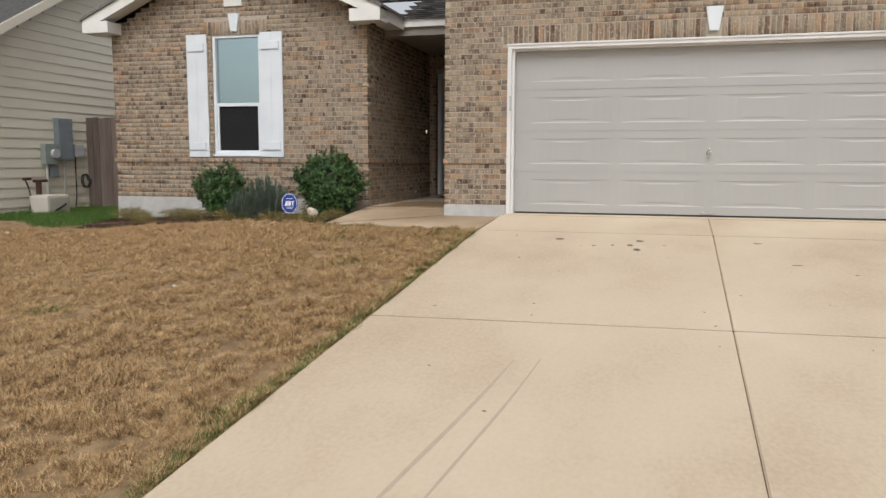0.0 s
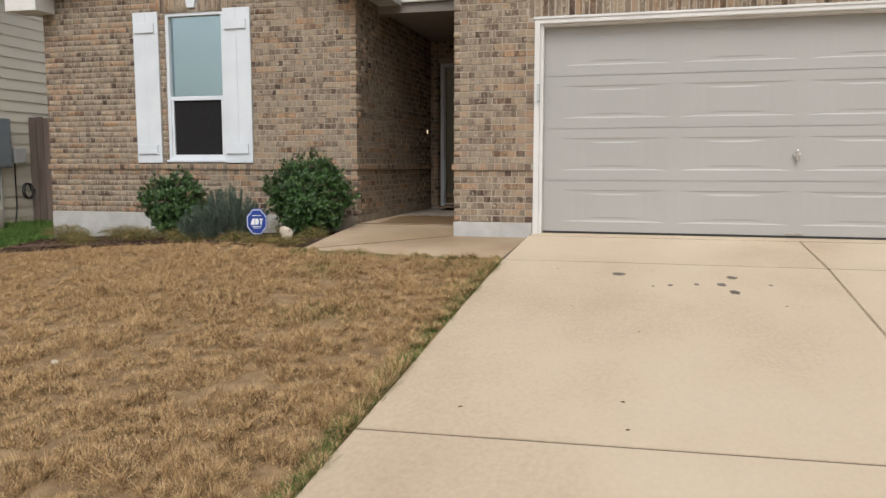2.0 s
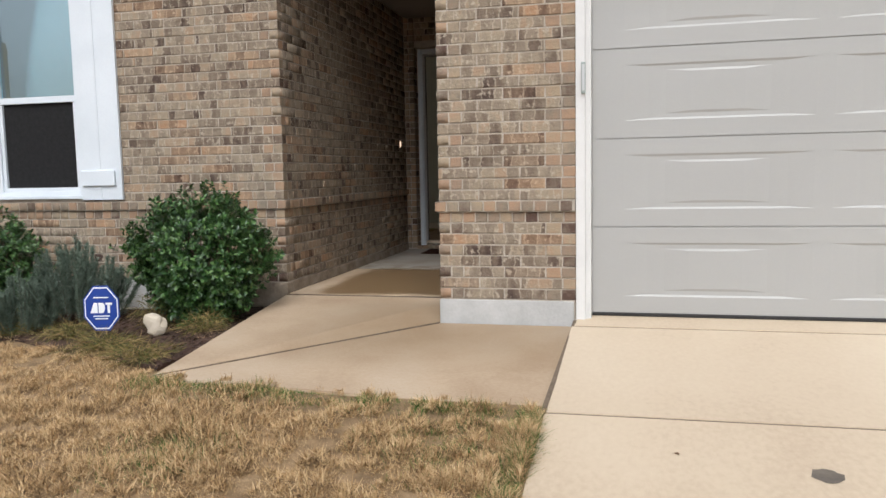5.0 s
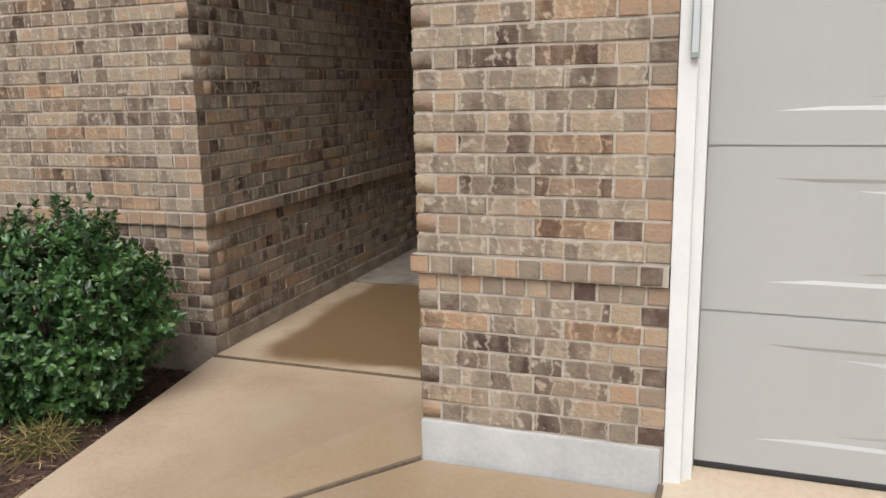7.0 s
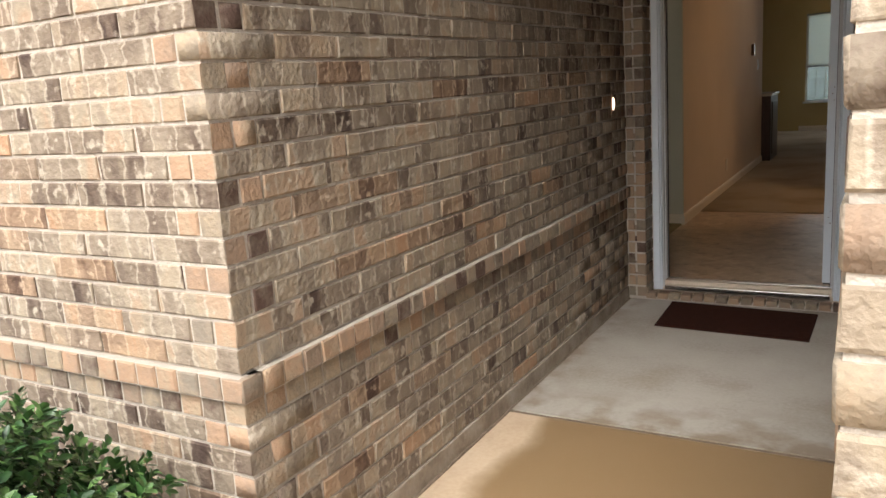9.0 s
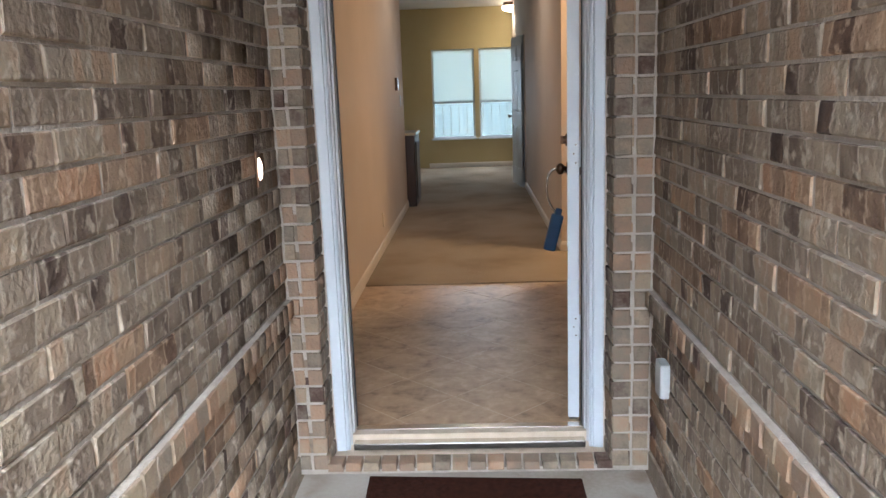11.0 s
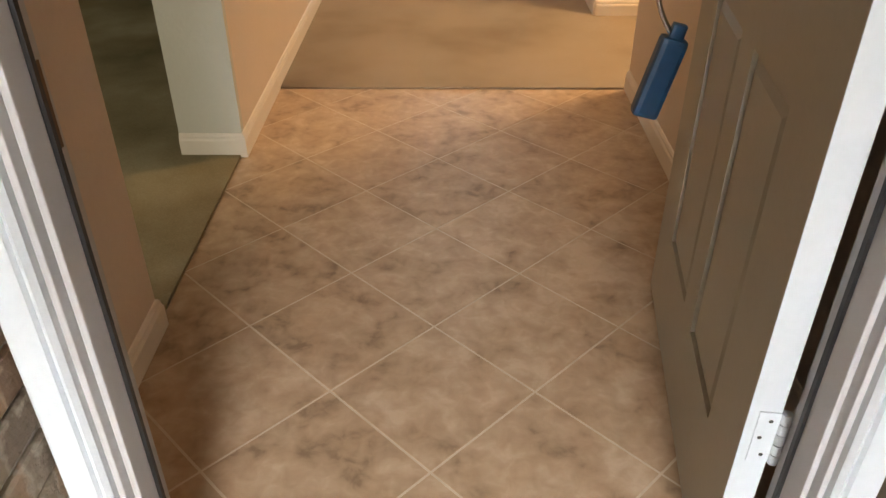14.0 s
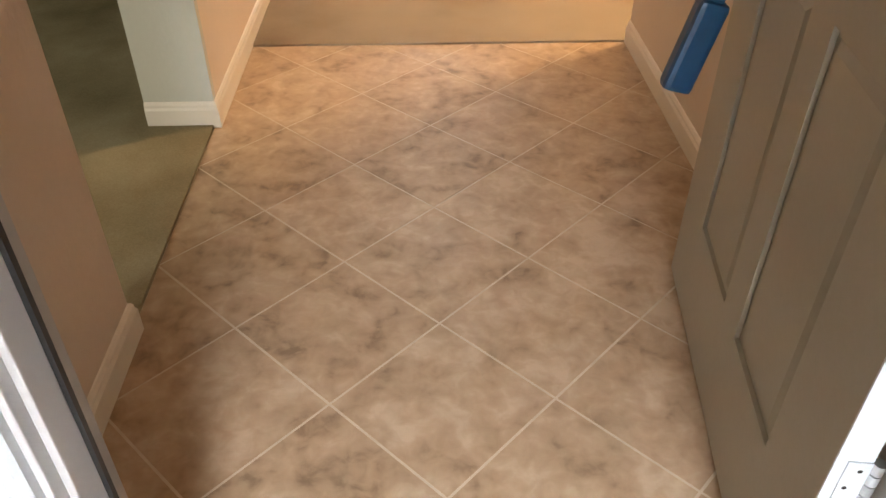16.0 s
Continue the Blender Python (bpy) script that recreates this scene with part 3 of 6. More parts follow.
def brick_layer(wall, origin, rot, length, z0, z1, holes=(), left_corner=False, right_corner=False, focus=None, seed=1, soldiers=(), most=300, belt=True, clip=None, columns=()):
    """Bricks of one wall face. u runs from the origin along the face; holes are (u0, u1, z0, z1)."""
    rnd = random.Random(seed)
    rot_m = pose(origin[0], origin[1], 0, 0, 0, rot)
    todo = []
    kmin, kmax = math.ceil((z0 - BELT_TOP) / COURSE - 0.01), math.floor((z1 - BELT_TOP) / COURSE)
    for k in range(kmin, kmax):
        zb = BELT_TOP + k * COURSE
        is_belt = belt and k == BELT_INDEX
        proud = 0.022 if is_belt else 0.0
        headers = belt and k in (BELT_INDEX, BELT_INDEX - 1)
        turned = {"short": k % 2 == 1, "short_even": k % 2 == 0}
        short_l, short_r = turned.get(left_corner, False), turned.get(right_corner, False)
        a0 = HEAD + JNT if short_l and not is_belt else -proud if left_corner else 0
        a1 = length - (HEAD + JNT if short_r and not is_belt else -proud if right_corner else 0)
        # widths counted from the corner: a closer after the return's end, then stretchers
        run, flip = [], bool(right_corner)
        if headers:
            run = [HEAD] * (int((a1 - a0) / (HEAD + JNT)) + 2)
        else:
            short = short_r if flip else short_l
            if not (left_corner or right_corner) and k % 2:
                run.append((LONG - JNT) / 2)
            run += ([HEAD] if short else []) + [LONG] * (int((a1 - a0) / (LONG + JNT)) + 2)
        if columns:
            run = []
            spots = list(columns)
        else:
            spots, at = [], 0.0
            for w in run:
                lo, hi = at, min(at + w, a1 - a0)
                if hi - lo > 0.02:
                    spots.append((a1 - hi, a1 - lo) if flip else (a0 + lo, a0 + hi))
                at += w + JNT
        for b0, b1 in spots:
            spans = [(b0, b1)]
            for h0, h1, hz0, hz1 in holes:
                if zb + COURSE > hz0 + 0.01 and zb < hz1 - 0.01:
                    spans = [s for p0, p1 in spans for s in ((p0, min(p1, h0)), (max(p0, h1), p1)) if s[1] - s[0] > 0.025]
            for p0, p1 in spans:
                if p1 - p0 < 0.025 or (clip and zb + COURSE > clip((p0 + p1) / 2)):
                    continue
                cut = [(p0, (p0 + p1 - JNT) / 2), ((p0 + p1 + JNT) / 2, p1)] if 0.13 < p1 - p0 < 0.19 and not columns else [(p0, p1)]
                for c0, c1 in cut:
                    todo.append(((c0 + c1) / 2, zb + COURSE / 2, c1 - c0, COURSE - JNT, proud))
    for s0, s1, sz0, sz1 in soldiers:
        n = round((s1 - s0) / 0.0677)
        w = (s1 - s0) / n
        for i in range(n):
            todo.append((s0 + (i + 0.5) * w, (sz0 + sz1) / 2, w - JNT, sz1 - sz0 - JNT, 0.0))
    fo = rot_m.inverted() @ Vector(focus or (origin[0], origin[1], 1.0))
    todo.sort(key=lambda q: (q[0] - fo.x) ** 2 + (q[1] - fo.z) ** 2)
    pending_bricks.append((wall, rot_m, todo[:most], rnd))
    vs, fs, ends, count = [], [], [], 0
    r3, tr = np.array(rot_m.to_3x3()), np.array(rot_m.translation)
    for u, z, w, h, proud in todo[most:]:
        v, f = brick_arrays(w, h, 0.067 if min(u - w / 2, length - u - w / 2) < 0.12 else 0.03, rnd)
        v = v + np.array([u, -proud, z])
        vs.append(v @ r3.T + tr)
        fs.append(f + count)
        ends += end_faces(w, h)
        count += len(v)
    if vs:
        far = from_arrays("distant_bricks", np.concatenate(vs), np.concatenate(fs), BRICK, wall, kind="stuff")
        far.data.materials.append(BRICK_END)
        far.data.polygons.foreach_set("material_index", ends)


def wall_mesh(name, dims_list, label, mat=MORTAR, category="wall"):
    return structure(boxes(name, mat, dims_list), label, category)


R = 0.0035  # how far the mortar lies behind the bricks
# the wing with the window, to the left of the porch
WX0, WX1, WY = -6.42, -2.15, 0.58
WIN = (-4.655, -3.845, 0.765, 2.555)
ROOF0, SLOPE = 2.775, 0.44
gable = lambda x: ROOF0 + SLOPE * (2.135 - abs(x + 4.265))
wing_dims = [(WX0, WIN[0], WY + R, WY + 0.12, -0.3, 2.69), (WIN[1], WX1 - R, WY + R, WY + 0.12, -0.3, 2.69),
             (WIN[0], WIN[1], WY + R, WY + 0.12, -0.3, WIN[2]), (WIN[0], WIN[1], WY + R, WY + 0.12, WIN[3], 2.69)]
wall_wing = wall_mesh("wall_front_wing", wing_dims, "mottled tan and brown brick wall with pale mortar and a projecting belt course")
bm = bmesh.new()
tri = [(WX0, 2.69), (WX1, 2.69), (-4.265, gable(-4.265) - 0.02)]
fr = [bm.verts.new((x, WY + R, z)) for x, z in tri]
bk = [bm.verts.new((x, WY + 0.12, z)) for x, z in tri]
bm.faces.new(fr), bm.faces.new(bk[::-1])
for i in range(3):
    bm.faces.new((fr[i], bk[i], bk[(i + 1) % 3], fr[(i + 1) % 3]))
bmesh.ops.recalc_face_normals(bm, faces=bm.faces)
part("gable_infill", bm, MORTAR, wall_wing)
w0 = WX0
brick_layer(wall_wing, (WX0, WY), 0, WX1 - WX0, 0.11, 3.6, holes=[(WIN[0] - w0, WIN[1] - w0, WIN[2] - 0.02, WIN[3]), (WIN[0] - w0 - 0.12, WIN[1] - w0 + 0.12, WIN[3], WIN[3] + 0.215)],
            left_corner=True, right_corner="short", focus=(WX1, WY, 1.0), seed=2,
            soldiers=[(WIN[0] - w0 - 0.12, -4.32 - w0, WIN[3], WIN[3] + 0.21), (-4.19 - w0, WIN[1] - w0 + 0.12, WIN[3], WIN[3] + 0.21)],
            clip=lambda u: gable(w0 + u) + 0.03)
# the wall along the porch, on the wing's side
PY1 = 3.80
wall_porch_left = wall_mesh("wall_porch_west", [(WX1 - 0.12, WX1 - R, WY + 0.12, PY1 + 0.1, -0.3, 2.72)], "mottled brown brick side wall of the porch, in shade")
brick_layer(wall_porch_left, (WX1, WY), 90, PY1 - WY, 0.11, 2.70, left_corner="short_even", focus=(WX1, 1.9, 1.0), seed=3)
# the wall along the porch, on the garage's side, and the garage front
PX = -0.84
wall_porch_right = wall_mesh("wall_porch_east", [(PX + R, PX + 0.12, 0.12, PY1 + 0.1, -0.3, 2.72)], "mottled brown brick side wall of the porch, behind the garage pier")
brick_layer(wall_porch_right, (PX, PY1), -90, PY1, 0.11, 2.70, right_corner="short_even", focus=(PX, 2.4, 1.0), seed=4)
GX1, GTOP = 5.05, 2.175
wall_garage = wall_mesh("wall_garage_front", [(PX + R, -0.004, R, 0.12, -0.3, 3.4), (-0.004, GX1, R, 0.12, GTOP + 0.004, 3.4), (GX1, GX1 + 0.8, R, 0.12, -0.3, 3.4)],
                        "tan and orange mottled brick garage front with a belt course and a soldier course")
g0 = PX
brick_layer(wall_garage, (PX, 0), 0, GX1 + 0.8 - PX, 0.11, 3.38, holes=[(0 - g0, GX1 - g0, -1, GTOP), (-0.07 - g0, GX1 + 0.07 - g0, GTOP, GTOP + 0.24)], left_corner="short", focus=(-0.5, 0, 1.0), seed=5,
            soldiers=[(-0.07 - g0, 2.43 - g0, GTOP + 0.004, GTOP + 0.235), (2.60 - g0, GX1 + 0.07 - g0, GTOP + 0.004, GTOP + 0.235)])
# the wall round the front door
DX0, DX1, DTOP = -2.03, -0.99, 2.28
wall_door = wall_mesh("wall_porch_back", [(WX1 - R, DX0 - 0.016, PY1 + R, PY1 + 0.15, 0.0, 2.72), (DX1 + 0.016, PX + R, PY1 + R, PY1 + 0.15, 0.0, 2.72), (DX0 - 0.004, DX1 + 0.004, PY1 + R, PY1 + 0.12, DTOP, 2.72),
                                     (DX0 - 0.015, DX1 + 0.015, PY1 + R + 0.004, PY1 + 0.12, 0.0, 0.045)],
                      "narrow orange and tan brick strips either side of the front door")
for u0, u1, sd, cols_ in ((0, 0.11, 6, [(0.006, 0.044), (0.056, 0.11)]), (1.17, 1.31, 7, [(0.0, 0.062), (0.076, 0.132)])):
    brick_layer(wall_door, (WX1 + u0, PY1), 0, u1 - u0, 0.04, 2.70, seed=sd, belt=False, columns=cols_)
brick_layer(wall_door, (DX0 - 0.010, PY1 + 0.002), 90, 0.148, 0.04, 2.70, seed=16, belt=False, columns=[(0.002, 0.142)])
brick_layer(wall_door, (DX1 + 0.010, PY1 + 0.15), -90, 0.148, 0.04, 2.70, seed=17, belt=False, columns=[(0.006, 0.146)])
for nm_, d_ in (("belt_bed", [(WX1 - 0.05, WX1 + 0.017, WY + 0.02, PY1, 0.6525, 0.7165)]), ("belt_bed", [(PX - 0.017, PX + 0.05, 0.02, PY1, 0.6525, 0.7165)])):
    boxes(nm_, MORTAR, d_, wall_porch_left if d_[0][0] < -2 else wall_porch_right)
box("belt_bed", MORTAR, (PX - 0.017, -0.004, -0.017, 0.05, 0.6525, 0.7165), wall_garage)
box("belt_bed", MORTAR, (WX0, WX1 + 0.017, WY - 0.017, WY + 0.05, 0.6525, 0.7165), wall_wing)
brick_layer(wall_door, (DX0, PY1), 0, DX1 - DX0, DTOP, 2.70, seed=8, belt=False)
brick_layer(wall_door, (WX1, PY1), 0, PX - WX1, -1, -1, seed=9, soldiers=[(0.102, 1.178, 0.034, 0.076)])
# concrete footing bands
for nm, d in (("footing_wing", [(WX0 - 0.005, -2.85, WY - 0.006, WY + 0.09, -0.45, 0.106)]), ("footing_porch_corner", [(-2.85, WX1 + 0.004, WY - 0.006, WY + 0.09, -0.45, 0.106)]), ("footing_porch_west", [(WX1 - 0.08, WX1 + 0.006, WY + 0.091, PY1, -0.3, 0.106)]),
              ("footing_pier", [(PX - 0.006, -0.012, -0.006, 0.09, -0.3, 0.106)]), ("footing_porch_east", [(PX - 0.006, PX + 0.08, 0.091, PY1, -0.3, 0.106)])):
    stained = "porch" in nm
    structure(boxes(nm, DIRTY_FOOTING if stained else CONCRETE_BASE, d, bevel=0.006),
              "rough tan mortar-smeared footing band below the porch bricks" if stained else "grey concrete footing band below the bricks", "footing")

# garage door frame and door
garage_frame = structure(new("door_frame_garage"), "cream painted trim round the garage door", "door frame")
for nm, d in (("casing", (0.0, 0.055, -0.012, 0.03, -0.012, GTOP)), ("casing", (GX1 - 0.055, GX1, -0.012, 0.03, -0.012, GTOP)), ("head_casing", (0.0551, GX1 - 0.0551, -0.012, 0.03, GTOP - 0.055, GTOP)),
              ("jamb", (0.03, 0.088, 0.0301, 0.2, -0.004, GTOP - 0.03)), ("jamb", (GX1 - 0.088, GX1 - 0.03, 0.0301, 0.2, -0.004, GTOP - 0.03)), ("head_jamb", (0.0881, GX1 - 0.0881, 0.0301, 0.2, GTOP - 0.075, GTOP - 0.03)),
              ("head_cap", (-0.012, GX1 + 0.012, -0.024, -0.0125, GTOP - 0.012, GTOP + 0.012))):
    box(nm, TRIM, d, garage_frame, bevel=0.004)
sweep("bead", TRIM, [(0, 0), (0.016, 0), (0.01, 0.012), (0, 0.016)], [(0.056, 0.012), (0.056, 0.0125)], garage_frame)
garage_door = structure(new("door_garage"), "light grey sectional garage door with four rows of recessed panels, closed", "garage door")
YD = 0.13
gx0, gx1 = 0.09, GX1 - 0.09


def door_section(z0, z1):
    xs, zs = [gx0], [z0 + 0.004, z0 + 0.105, z0 + 0.432, z1 - 0.004]
    cols = []
    for i in range(4):
        a = 0.275 + i * 1.158
        cols.append((a, a + 1.06))
        xs += [a, a + 1.06]
    xs.append(gx1)
    bm = bmesh.new()
    g = {(i, j): bm.verts.new((x, YD, z)) for i, x in enumerate(xs) for j, z in enumerate(zs)}
    panels = []
    for i in range(len(xs) - 1):
        for j in range(3):
            f = bm.faces.new((g[i, j], g[i + 1, j], g[i + 1, j + 1], g[i, j + 1]))
            if j == 1 and i % 2 == 1:
                panels.append(f)
    bmesh.ops.delete(bm, geom=panels, context="FACES_ONLY")
    for xa, xb in cols:
        rings = []
        for dx, dz, dy in ((0, 0, 0), (0.14, 0.012, 0.006), (0.24, 0.036, 0.007), (0.38, 0.050, 0.002)):
            rings.append([bm.verts.new((x, YD + dy, z)) for x, z in ((xa + dx, zs[1] + dz), (xb - dx, zs[1] + dz), (xb - dx, zs[2] - dz), (xa + dx, zs[2] - dz))])
        for p, q in zip(rings, rings[1:]):
            for k in range(4):
                bm.faces.new((p[k], p[(k + 1) % 4], q[(k + 1) % 4], q[k]))
        bm.faces.new(rings[-1])
    bmesh.ops.remove_doubles(bm, verts=bm.verts, dist=0.0005)
    ret = bmesh.ops.extrude_face_region(bm, geom=list(bm.faces))
    for v in [e for e in ret["geom"] if isinstance(e, bmesh.types.BMVert)]:
        v.co.y += 0.04
    bmesh.ops.recalc_face_normals(bm, faces=bm.faces)
    return part("door_section", bm, GARAGE, garage_door)


for i in range(4):
    door_section(0.02 + i * 0.529, 0.02 + (i + 1) * 0.529)
for i in range(1, 4):
    z = 0.02 + i * 0.529
    box("section_seam", GARAGE, (gx0, gx1, YD + 0.006, YD + 0.03, z - 0.006, z + 0.006), garage_door)
box("bottom_seal", BLACK, (gx0, gx1, YD - 0.004, YD + 0.05, 0.002, 0.0235), garage_door, "black rubber seal", 0.004)
bm = bmesh.new()
cylinder(bm, (2.52, YD, 0.80), (2.52, YD - 0.02, 0.80), 0.032)
part("lock_plate", bm, CHROME, garage_door, "steel lock plate")
boxes("lock_handle", CHROME, [(2.508, 2.532, YD - 0.05, YD - 0.02, 0.735, 0.85), (2.49, 2.55, YD - 0.045, YD - 0.03, 0.795, 0.812)], garage_door, "steel T handle", 0.004)
boxes("lift_handle", CHROME, [(2.44, 2.60, YD - 0.04, YD - 0.03, 0.04, 0.055), (2.45, 2.46, YD - 0.03, YD, 0.04, 0.055), (2.58, 2.59, YD - 0.03, YD, 0.04, 0.055)], garage_door, "steel lift handle", 0.003)
keypad = thing("keypad", "grey plastic garage door keypad fixed to the cream trim", "keypad")
box("housing", GREEN_BOX, (0.034, 0.058, -0.038, -0.012, 1.34, 1.52), keypad, bevel=0.004)
box("cover", PLASTIC_GREY, (0.037, 0.055, -0.042, -0.0382, 1.355, 1.505), keypad, bevel=0.002)


def keystone(x, z0, z1, w0, w1, y):
    bm = bmesh.new()
    q = [(x - w0 / 2, z0), (x + w0 / 2, z0), (x + w1 / 2, z1), (x - w1 / 2, z1)]
    a = [bm.verts.new((u, y - 0.035, v)) for u, v in q]
    b = [bm.verts.new((u, y + 0.02, v)) for u, v in q]
    bm.faces.new(a), bm.faces.new(b[::-1])
    for i in range(4):
        bm.faces.new((a[i], b[i], b[(i + 1) % 4], a[(i + 1) % 4]))
    bmesh.ops.recalc_face_normals(bm, faces=bm.faces)
    bmesh.ops.bevel(bm, geom=list(bm.edges), offset=0.004, segments=1, affect="EDGES")
    ob = part("keystone", bm, WHITE)
    return tagged(ob, "white painted wedge keystone in the brick course", "keystone", "keystones")


keystone(2.515, 2.255, 2.54, 0.11, 0.2, 0)
keystone(-4.265, 2.60, 2.86, 0.10, 0.19, WY)

# ---- wing window with shutters ----
window = structure(new("window_front"), "white single-hung window with drawn white blind above and dark insect screen below", "window")
x0, x1, z0, z1 = WIN
zr = 1.50
fy = WY + 0.045
boxes("window_frame", WHITE, [(x0, x0 + 0.045, fy - 0.03, fy + 0.06, z0, z1), (x1 - 0.045, x1, fy - 0.03, fy + 0.06, z0, z1), (x0 + 0.045, x1 - 0.045, fy - 0.03, fy + 0.06, z1 - 0.04, z1), (x0 + 0.045, x1 - 0.045, fy - 0.03, fy + 0.06, z0, z0 + 0.04)], window, bevel=0.003)
box("meeting_rail", WHITE, (x0 + 0.045, x1 - 0.045, fy - 0.02, fy + 0.03, zr, zr + 0.05), window, bevel=0.004)
boxes("lower_sash", WHITE, [(x0 + 0.045, x0 + 0.075, fy - 0.015, fy + 0.02, z0 + 0.04, zr), (x1 - 0.075, x1 - 0.045, fy - 0.015, fy + 0.02, z0 + 0.04, zr), (x0 + 0.075, x1 - 0.075, fy - 0.015, fy + 0.02, z0 + 0.04, z0 + 0.07)], window, bevel=0.003)
box("sill_flashing", WHITE, (x0 - 0.01, x1 + 0.01, WY - 0.03, fy - 0.03, z0 - 0.02, z0 + 0.006), window, bevel=0.004)
box("pane", COATED, (x0 + 0.045, x1 - 0.045, fy + 0.02, fy + 0.024, zr + 0.05, z1 - 0.04), window)
box("insect_screen", SCREEN, (x0 + 0.075, x1 - 0.075, fy + 0.006, fy + 0.009, z0 + 0.07, zr), window, "black mesh insect screen")
blind = thing("window_blind", "white slatted blind drawn down behind the wing window", "blind")
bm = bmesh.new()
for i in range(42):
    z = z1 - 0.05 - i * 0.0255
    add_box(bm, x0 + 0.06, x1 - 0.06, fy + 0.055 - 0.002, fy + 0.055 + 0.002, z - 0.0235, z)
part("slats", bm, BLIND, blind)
# black card added behind the blind, standing in for the dark room
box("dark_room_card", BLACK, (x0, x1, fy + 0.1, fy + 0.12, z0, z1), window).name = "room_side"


def shutter(xa, xb):
    s = thing("shutter", "white painted board shutter with raised cleats beside the wing window", "shutter", "shutters")
    z0_, z1_ = 0.735, 2.575
    w = (xb - xa - 0.0015) / 2
    for ba, bb in ((xa, xa + w), (xa + w + 0.0015, xb)):
        box("board", WHITE, (ba, bb, WY - 0.028, WY - 0.004, z0_, z1_), s, bevel=0.003)
    for z in (z0_ + 0.11, z1_ - 0.25):
        box("cleat", WHITE, (xa + 0.02, xb - 0.05, WY - 0.048, WY - 0.028, z, z + 0.115), s, bevel=0.004)


shutter(-5.08, -4.73)
shutter(-3.84, -3.48)

# ---- eaves and roofs ----
roof = structure(new("roof_wing"), "grey shingled gable roof with white fascia over the wing", "roof")


def extrude_y(name, mat, poly, y0, y1, parent, label=""):
    bm = bmesh.new()
    a = [bm.verts.new((x, y0, z)) for x, z in poly]
    b = [bm.verts.new((x, y1, z)) for x, z in poly]
    bm.faces.new(a), bm.faces.new(b[::-1])
    for i in range(len(poly)):
        j = (i + 1) % len(poly)
        bm.faces.new((a[i], b[i], b[j], a[j]))
    bmesh.ops.recalc_face_normals(bm, faces=bm.faces)
    return part(name, bm, mat, parent, label)


RX, RE = -4.265, 2.135 + 0.29
for s in (-1, 1):
    xe, ze = RX + s * RE, ROOF0 - SLOPE * 0.29
    zr_ = ROOF0 + SLOPE * 2.135
    extrude_y("rake_board", FASCIA, [(xe, ze), (xe, ze + 0.17), (RX, zr_ + 0.17), (RX, zr_)], WY - 0.32, WY - 0.28, roof)
    extrude_y("rake_soffit", FASCIA, [(xe, ze + 0.03), (xe, ze + 0.05), (RX, zr_ + 0.05), (RX, zr_ + 0.03)], WY - 0.28, WY - 0.001, roof)
    extrude_y("roof_slope", SHINGLE, [(xe + s * 0.03, ze + 0.15), (xe + s * 0.03, ze + 0.19), (RX, zr_ + 0.2), (RX, zr_ + 0.16)], WY - 0.35, 9.0, roof)
    a, b = sorted((xe, RX + s * 1.97))
    box("eave_return", FASCIA, (a, b, WY - 0.326, WY - 0.002 if s < 0 else WY - 0.002, ze - 0.03, ze + 0.14), roof, bevel=0.004)
    a, b = sorted((xe, xe - s * 0.02))
    box("eave_fascia", FASCIA, (a, b, WY - 0.0, 1.45 if s > 0 else 9.0, ze, ze + 0.16), roof)
    a, b = sorted((xe - s * 0.021, RX + s * 2.135))
    box("eave_soffit", FASCIA, (a, b, WY, 1.45 if s > 0 else 9.0, ze + 0.01, ze + 0.03), roof)
vent = box("attic_vent", FASCIA, (-4.42, -4.12, WY - 0.03, WY + 0.004, 2.97, 3.15), None, bevel=0.004)
tagged(vent, "small cream wooden vent panel set in the gable bricks", "vent")
# porch beam, porch ceiling and its roof
porch_roof = structure(new("roof_porch"), "grey shingled porch roof with white fascia and gutter", "roof")
boxes("beam_fascia", FASCIA, [(-1.84, PX - 0.002, 1.30, 1.34, 2.685, 2.80)], porch_roof, bevel=0.004)
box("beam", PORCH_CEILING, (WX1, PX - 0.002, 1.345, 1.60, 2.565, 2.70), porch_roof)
bm = bmesh.new()
for i in range(34):
    y, z = 1.26 + i * 0.13, 2.80 + i * 0.13 * 0.42
    for j in range(15):
        xa = -3.35 + j * 0.17 + (0.08 if i % 2 else 0)
        if xa > -0.9 and y < 3.0 or i < 10 and xa < -2.0:
            continue
        add_box(bm, xa, xa + 0.165, y, y + 0.15, z, z + 0.012 + 0.002 * (j % 2))
part("shingles", bm, SHINGLE, porch_roof)
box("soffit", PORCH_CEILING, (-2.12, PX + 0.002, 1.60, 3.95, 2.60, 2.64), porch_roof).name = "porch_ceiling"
cable = thing("loose_cable", "black cable lying along the porch fascia", "cable")
tube("wire", BLACK, [(-1.72, 1.28, 2.83), (-1.5, 1.27, 2.80), (-1.3, 1.27, 2.83), (-1.1, 1.27, 2.79), (-0.9, 1.27, 2.82)], 0.006, cable)
spot = thing("security_camera", "small black camera under the wing eave", "camera")
box("body", BLACK, (-2.08, -2.01, WY - 0.08, WY - 0.004, 2.60, 2.645), spot, bevel=0.01)
# garage roof above the view, which closes the place
roof_garage = structure(extrude_y("roof_garage", SHINGLE, [(-1.1, 3.36), (-1.1, 3.42), (2.5, 4.6), (6.2, 3.42), (6.2, 3.36)], -0.35, 3.0, None), "grey shingled garage roof", "roof")

